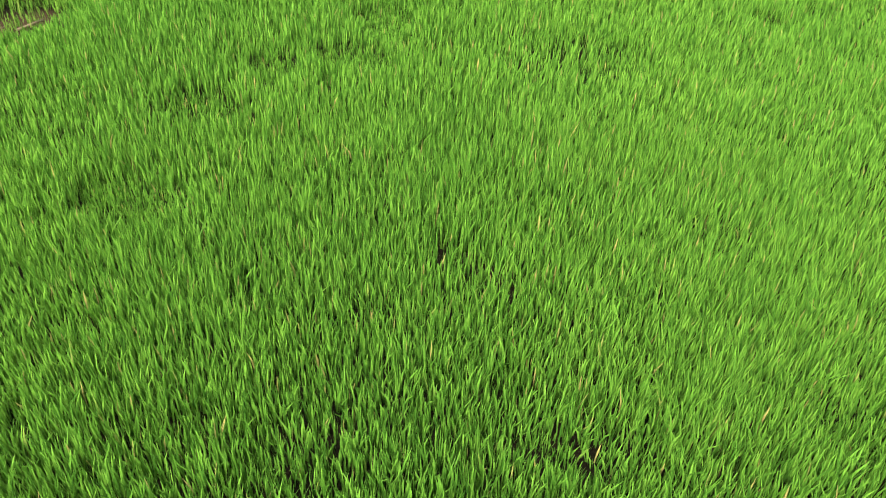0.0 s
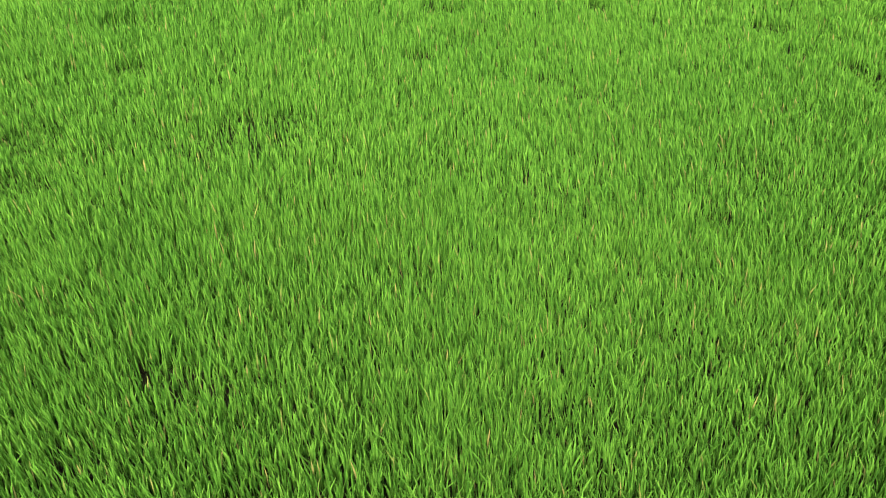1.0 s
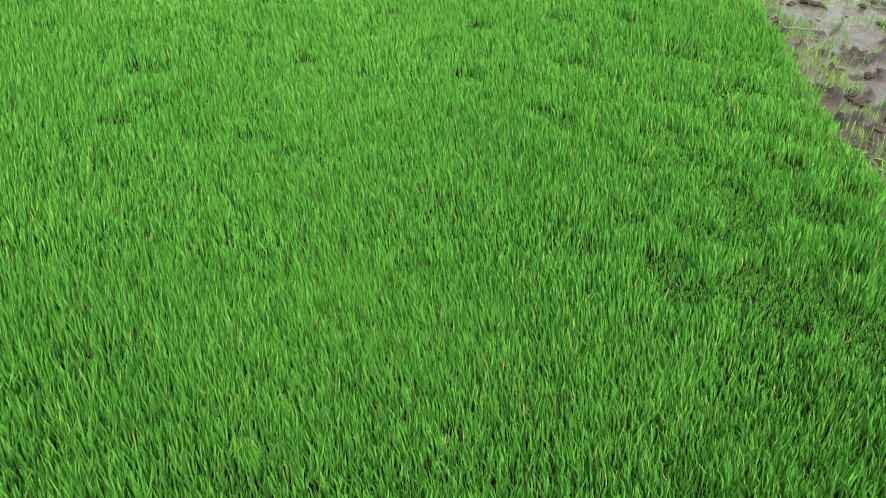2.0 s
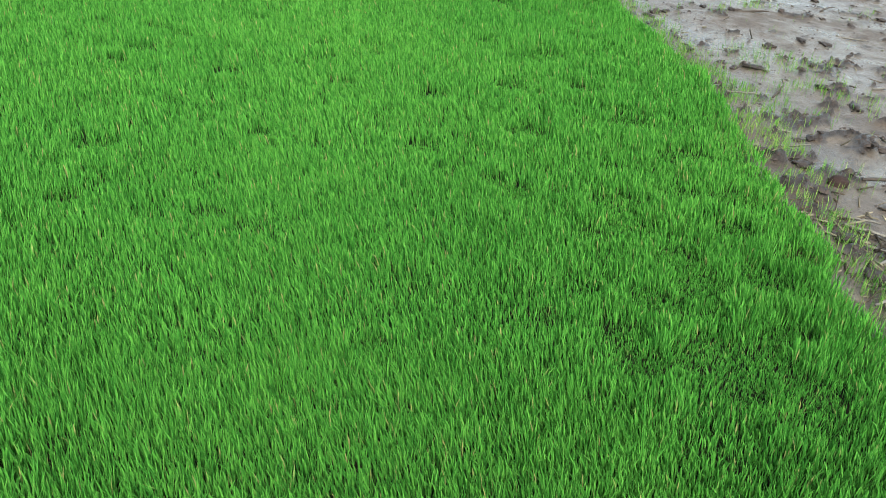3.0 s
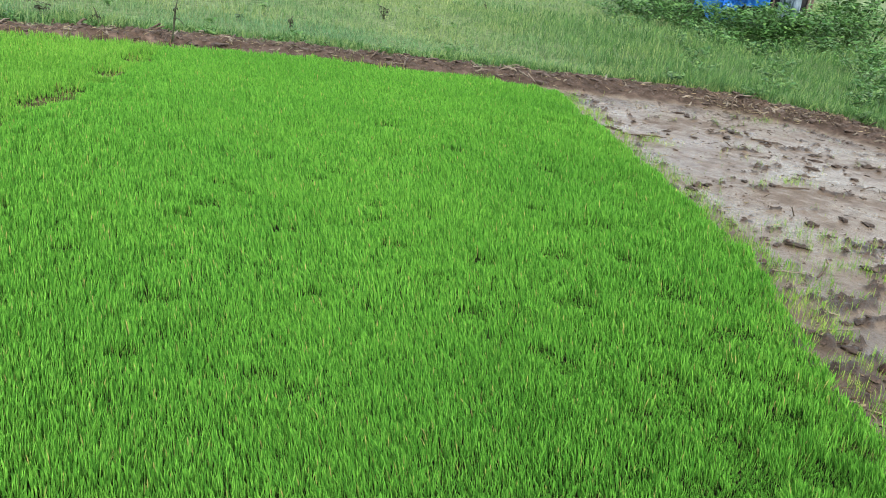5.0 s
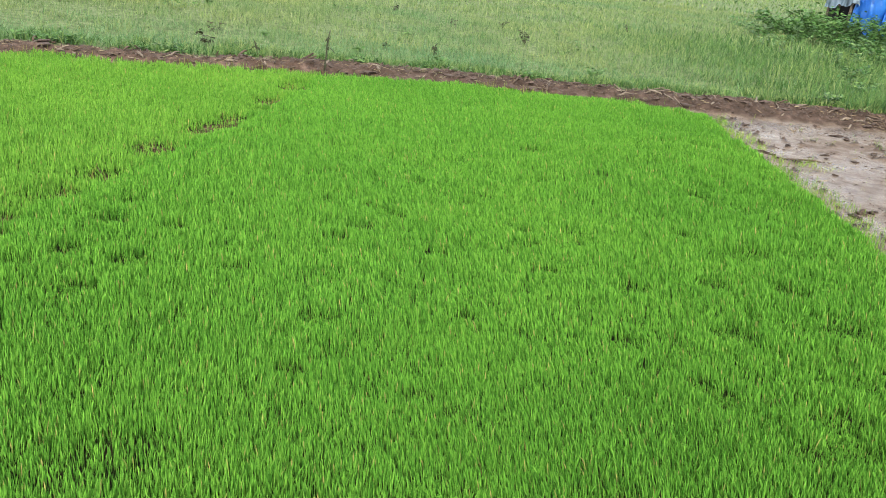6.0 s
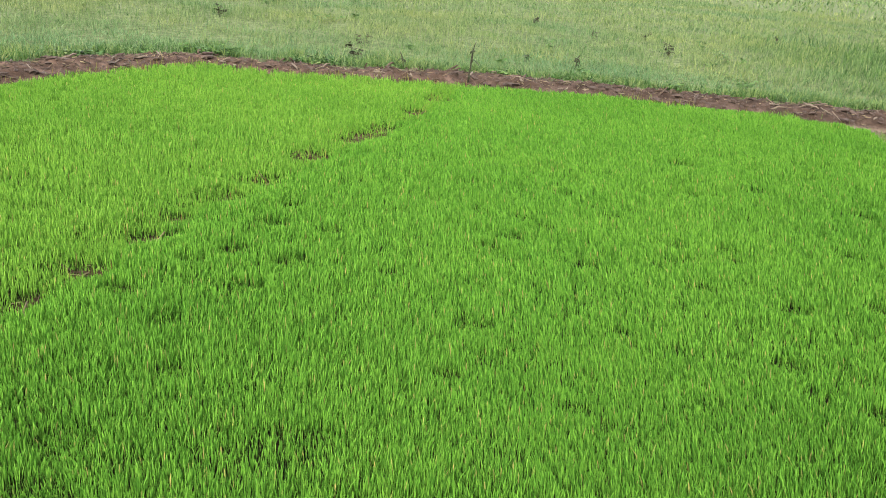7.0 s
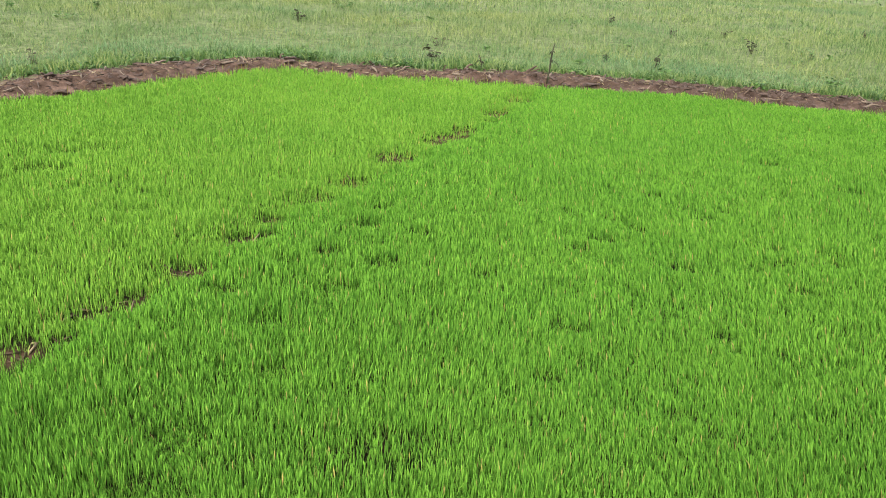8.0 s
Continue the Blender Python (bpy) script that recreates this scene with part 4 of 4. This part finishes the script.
def bush(seed, x, y, tall, wide, count, length, leafy, label, name="bush", group="bushes behind the bund", stems=9):
    r = random.Random(seed)
    if y > 6 and x > 7:
        count, length = int(count * 1.3), length * (0.9 if y > 13.3 else 0.6)
    z = float(ground_height(np.array([x]), np.array([y]))[0])
    thing = tagged(new(name), label, "bush" if name == "bush" else "weed", group)
    thing.location = (x, y, z - 0.01)
    lines = []
    for k in range(stems):
        a, out = 6.283 * k / stems + r.uniform(-0.4, 0.4), wide * r.uniform(0.3, 1.0)
        h = tall * r.uniform(0.6, 1.0)
        pts = [Vector((0.05 * wide * math.cos(a), 0.05 * wide * math.sin(a), 0))]
        for s in (0.35, 0.7, 1.0):
            pts.append(Vector((math.cos(a) * out * s**1.2 + r.gauss(0, 0.04) * wide, math.sin(a) * out * s**1.2 + r.gauss(0, 0.04) * wide, h * s - 0.15 * h * s * s)))
        lines.append(pts)
        bm = bmesh.new()
        thick = 0.012 * tall
        tube(bm, pts, [thick, thick * 0.8, thick * 0.6, thick * 0.3])
        part("stem", bm, STEM if leafy != DEADWEED else STALK, thing)
    bm = bmesh.new()
    foliage(bm, r, lines, count, length, 0.09 * wide)
    part("foliage", bm, leafy, thing)
    return thing


THICKET = [(11.6, 17.7, 0.45, 0.9, 380, 0.09), (12.2, 17.3, 0.66, 0.9, 420, 0.1), (12.8, 16.9, 0.7, 0.9, 420, 0.1), (13.2, 16.5, 0.8, 0.8, 420, 0.1),
           (13.6, 16.1, 0.75, 0.8, 420, 0.1), (13.35, 15.1, 0.75, 0.8, 420, 0.11), (13.3, 14.35, 0.8, 0.8, 450, 0.12), (13.9, 14.4, 0.95, 0.8, 450, 0.12),
           (14.5, 14.3, 1.05, 0.9, 480, 0.12), (12.6, 15.6, 0.35, 0.7, 260, 0.1), (14.3, 15.3, 0.95, 0.9, 420, 0.11), (15.0, 16.2, 0.9, 0.9, 420, 0.11), (14.2, 17.2, 0.8, 0.9, 420, 0.1)]
CORNER = [(10.3, 8.7, 0.4, 0.4, 110, 0.12), (11.0, 9.3, 0.55, 0.55, 220, 0.13), (11.5, 8.7, 0.7, 0.65, 280, 0.13), (12.3, 10.8, 0.75, 0.8, 320, 0.13), (14.6, 12.4, 1.0, 0.9, 400, 0.13)]
for k, (x, y, tall, wide, count, length) in enumerate(THICKET):
    bush(200 + k, x, y, tall * 1.18, wide, count, length, WEED, "dark green broad-leaved bush before the tarpaulin shelter")
LOW_THICKET = [(10.3, 15.3, 0.3, 0.6, 150, 0.08), (12.2, 17.1, 0.45, 0.7, 220, 0.09), (12.4, 16.2, 0.45, 0.7, 220, 0.09), (12.0, 14.7, 0.4, 0.6, 200, 0.09), (12.7, 14.8, 0.5, 0.7, 240, 0.1),
               (13.5, 14.2, 0.55, 0.7, 260, 0.1), (14.1, 13.6, 0.6, 0.7, 260, 0.11), (11.3, 16.2, 0.35, 0.6, 180, 0.08), (11.6, 13.6, 0.4, 0.5, 160, 0.09), (12.9, 13.2, 0.45, 0.6, 200, 0.1)]
for k, row in enumerate([(17.6, 16.8, 1.7, 0.9, 420, 0.15), (18.3, 16.2, 1.8, 0.9, 420, 0.15), (18.7, 17.3, 2.0, 1.0, 460, 0.16), (17.0, 15.6, 1.25, 0.9, 400, 0.14), (16.4, 15.9, 1.1, 0.8, 360, 0.13),
                         (14.0, 19.4, 0.95, 0.8, 360, 0.13), (13.2, 19.6, 0.75, 0.8, 320, 0.13), (13.8, 18.5, 0.85, 0.8, 340, 0.12)]):
    bush(290 + k, *row, WEED, "tall dark green bush beside the tarpaulin shelter")
for k, row in enumerate(LOW_THICKET):
    bush(270 + k, *row, LUSH if k % 3 == 0 else WEED, "low leafy green bush among tall meadow grass")
for k, row in enumerate(CORNER):
    bush(220 + k, *row, WEED, "leafy green bush in tall grass beyond the muddy corner")

# low weeds: x, y, height, spread, leaves, leaf length
for k, row in enumerate([(4.15, 9.3, 0.2, 0.2, 150, 0.045)]):
    bush(231 + k, *row, WEED, "low dark leafy weed at the bund's outer edge", "leafy_weed", "weeds along the bund", 6)
for k, row in enumerate([(4.2, 12.2, 0.3, 0.1, 45, 0.05)]):
    bush(232 + k, *row, DEADWEED, "dark upright weed standing in the meadow", "leafy_weed", "weeds along the bund", 6)
for k, row in enumerate([(2.3, 9.3, 0.2, 0.1, 60, 0.05)]):
    bush(233 + k, *row, WEED, "small dark weed behind the bund", "leafy_weed", "weeds along the bund", 6)
for k, row in enumerate([(-1.75, 9.0, 0.14, 0.3, 200, 0.05)]):
    bush(234 + k, *row, WEED, "spreading dark weed at the bund's corner", "leafy_weed", "weeds along the bund", 6)
for k, row in enumerate([(-3.75, 7.45, 0.26, 0.06, 26, 0.04)]):
    bush(235 + k, *row, DEADWEED, "dark upright weed beside the bund", "leafy_weed", "weeds along the bund", 6)
for k, row in enumerate([(6.6, 8.3, 0.22, 0.16, 90, 0.06), (7.35, 7.75, 0.2, 0.2, 110, 0.06), (8.0, 6.7, 0.2, 0.2, 110, 0.06)]):
    bush(236 + k, *row, LUSH, "fresh green weed growing on the bund", "leafy_weed", "weeds along the bund", 6)
for k, row in enumerate([(4.95, 11.9, 0.24, 0.1, 50, 0.05)]):
    bush(239 + k, *row, WEED, "small dark weed standing in the meadow", "leafy_weed", "weeds along the bund", 6)
for k, row in enumerate([(-5.2, 11.3, 0.12, 0.35, 90, 0.045), (-0.9, 13.5, 0.12, 0.4, 90, 0.045), (2.0, 15.4, 0.14, 0.5, 100, 0.05)]):
    bush(240 + k, *row, WEED, "low dark weed patch in the meadow", "leafy_weed", "weeds along the bund", 6)
for k, row in enumerate([(4.6, 14.8, 0.22, 0.12, 30, 0.05)]):
    bush(243 + k, *row, DEADWEED, "withered weed standing in the meadow", "leafy_weed", "weeds along the bund", 6)
for k, row in enumerate([(-2.9, 8.2, 0.12, 0.25, 120, 0.05), (-0.6, 8.95, 0.12, 0.22, 110, 0.05), (3.2, 9.0, 0.12, 0.22, 110, 0.05)]):
    bush(244 + k, *row, LUSH, "fresh green weed along the bund", "leafy_weed", "weeds along the bund", 6)
for k, row in enumerate([(8.4, 8.4, 0.3, 0.3, 130, 0.09), (8.9, 7.6, 0.35, 0.3, 130, 0.1), (9.3, 9.6, 0.35, 0.35, 140, 0.1), (9.9, 8.0, 0.4, 0.35, 140, 0.11), (8.0, 9.5, 0.3, 0.35, 130, 0.09), (10.4, 10.6, 0.4, 0.4, 150, 0.11), (9.0, 11.0, 0.35, 0.4, 150, 0.1), (11.3, 12.2, 0.45, 0.45, 160, 0.12), (10.2, 13.0, 0.35, 0.45, 150, 0.11)]):
    bush(247 + k, *row, LUSH, "broad-leaved green weed in tall grass", "leafy_weed", "weeds along the bund", 6)


sprinkle = random.Random(23)
for k in range(30):
    x, y = sprinkle.uniform(-6.5, 8.5), 9.6 + 6.5 * sprinkle.random() ** 1.3
    tall = sprinkle.uniform(0.12, 0.26)
    bush(340 + k, x, y, tall, tall * sprinkle.uniform(0.25, 0.8), sprinkle.randrange(25, 60), sprinkle.uniform(0.035, 0.06), DEADWEED if k % 4 == 0 else WEED,
         "small withered weed standing in the meadow" if k % 4 == 0 else "small dark green weed standing in the meadow", "leafy_weed", "weeds in the meadow", 3)

verge = random.Random(19)
for k in range(20):
    x, y = along_bund(10.2 + 0.62 * k + verge.uniform(-0.25, 0.25), -verge.uniform(0.3, 0.46))
    bush(310 + k, x, y, verge.uniform(0.06, 0.14), verge.uniform(0.14, 0.28), verge.randrange(60, 120), verge.uniform(0.035, 0.055), WEED,
         "low dark green weed at the bund's grassy edge", "leafy_weed", "weeds along the bund", 6)


def dry_stalk(seed, x, y, tall, lean, label):
    """A withered stalk: a bent stem with shrivelled leaves."""
    r = random.Random(seed)
    z = float(ground_height(np.array([x]), np.array([y]))[0])
    thing = tagged(new("dry_stalk"), label, "weed", "dry stalks on the bund")
    thing.location = (x, y, z - 0.02)
    pts = [Vector((lean * tall * s * s + r.gauss(0, 0.006), r.gauss(0, 0.006), tall * s)) for s in (0, 0.2, 0.4, 0.6, 0.8, 1.0)]
    bm = bmesh.new()
    tube(bm, pts, [0.011, 0.008, 0.008, 0.01, 0.007, 0.004], 6)
    part("stem", bm, STALK, thing)
    for _ in range(9):
        bm = bmesh.new()
        p = pts[r.randrange(0, 5)]
        a = r.uniform(0, 6.283)
        along = Vector((math.cos(a), math.sin(a), r.uniform(0.2, 1.2))).normalized()
        leaf(bm, p, along, along.cross(Vector((0, 0, 1))).normalized(), r.uniform(0.05, 0.11), 0.025, 0.9)
        part("leaf", bm, DEADWEED, thing)


dry_stalk(301, 0.95, 8.5, 0.42, 0.06, "dark withered stalk standing on the bund")
dry_stalk(302, 0.3, 9.0, 0.2, -0.3, "short dark withered stalk leaning behind the bund")
dry_stalk(303, 2.4, 10.2, 0.2, 0.2, "short dark withered stalk in the meadow")


# ---- the shelter behind the bushes ----
def shelter():
    """A low timber shelter hung with blue tarpaulin."""
    thing = tagged(new("tarpaulin_shelter"), "low timber shelter hung with crumpled blue tarpaulin", "shelter")
    thing.location = (15.85, 18.45, float(ground_height(np.array([15.85]), np.array([18.45]))[0]))
    thing.rotation_euler = (0, 0, radians(-42))
    for px in (-1.72, -1.2, 0.8, 1.72):
        for py in (0.0, 2.6):
            bm = bmesh.new()
            tube(bm, [Vector((px, py, -0.05)), Vector((px + 0.02, py, 1.2)), Vector((px, py + 0.02, 2.5))], [0.034, 0.032, 0.03], 8)
            part("post", bm, POST, thing)
    for py, pz in ((0.0, 2.45), (2.6, 2.45)):
        bm = bmesh.new()
        tube(bm, [Vector((-2.1, py, pz)), Vector((1.9, py, pz))], [0.05, 0.05], 8)
        part("beam", bm, POST, thing)
    # hanging sheets: from, to, hem, hem's slope, bulge
    for x0, x1, low, slope, bulge, mat, seed in ((-1.8, -1.0, 0.75, 0.1, 0.05, PALE_TARP, 1), (-1.15, 0.05, 0.3, -0.2, 0.15, TARP, 2), (-0.4, 0.75, 0.55, 0.1, 0.45, TARP, 3), (0.95, 1.5, 0.5, 0.1, 0.08, PALE_TARP, 4)):
        bm = bmesh.new()
        nx, nz = 30, 22
        grid = []
        for j in range(nz + 1):
            row = []
            for i in range(nx + 1):
                u, v = i / nx, j / nz
                drop = low + slope * u + 0.25 * noise.noise(Vector((u * 3, seed * 9.0, 0))) + 0.08 * noise.noise(Vector((u * 11, seed * 4.0, 2)))
                gather = 0.75 + 0.25 * v
                crease = abs(noise.noise(Vector((u * 7 + 1.5 * v, v * 3.5, seed * 3.3)))) + 0.5 * abs(noise.noise(Vector((u * 15 - 2 * v, v * 8, seed * 5.1))))
                swell = bulge * math.sin(math.pi * u) * math.sin(math.pi * min(1, v * 1.02)) ** 0.7
                row.append(bm.verts.new(((x0 + x1) / 2 + (x1 - x0) * (u - 0.5) * gather, -0.1 - 0.1 * seed % 0.17 - swell + 0.3 * crease * (0.3 + 0.7 * v), 2.5 - (2.5 - drop) * v)))
            grid.append(row)
        for a, b in zip(grid, grid[1:]):
            for i in range(nx):
                bm.faces.new((a[i], a[i + 1], b[i + 1], b[i]))
        bmesh.ops.solidify(bm, geom=bm.faces[:], thickness=0.006)
        part("tarpaulin", bm, mat, thing, "crumpled blue plastic sheet" if mat == TARP else "faded grey-blue plastic sheet")
    for name, size, at, mat, label in (("roof", (4.3, 3.3, 0.05), (-0.1, 1.3, 2.58), TARP, "blue plastic sheet roof"), ("back_wall", (3.7, 0.05, 2.4), (-0.1, 2.7, 1.2), BLACKSHEET, "dark sheet wall")):
        bm = bmesh.new()
        bmesh.ops.create_cube(bm, size=1)
        bmesh.ops.subdivide_edges(bm, edges=bm.edges[:], cuts=8, use_grid_fill=True)
        for v in bm.verts:
            v.co = Vector((v.co.x * size[0] + at[0], v.co.y * size[1] + at[1] + (0.03 * noise.noise(v.co * 7) if name == "back_wall" else 0), v.co.z * size[2] + at[2] + (0.05 * noise.noise(v.co * 6) if name == "roof" else 0)))
        part(name, bm, mat, thing, label)


shelter()
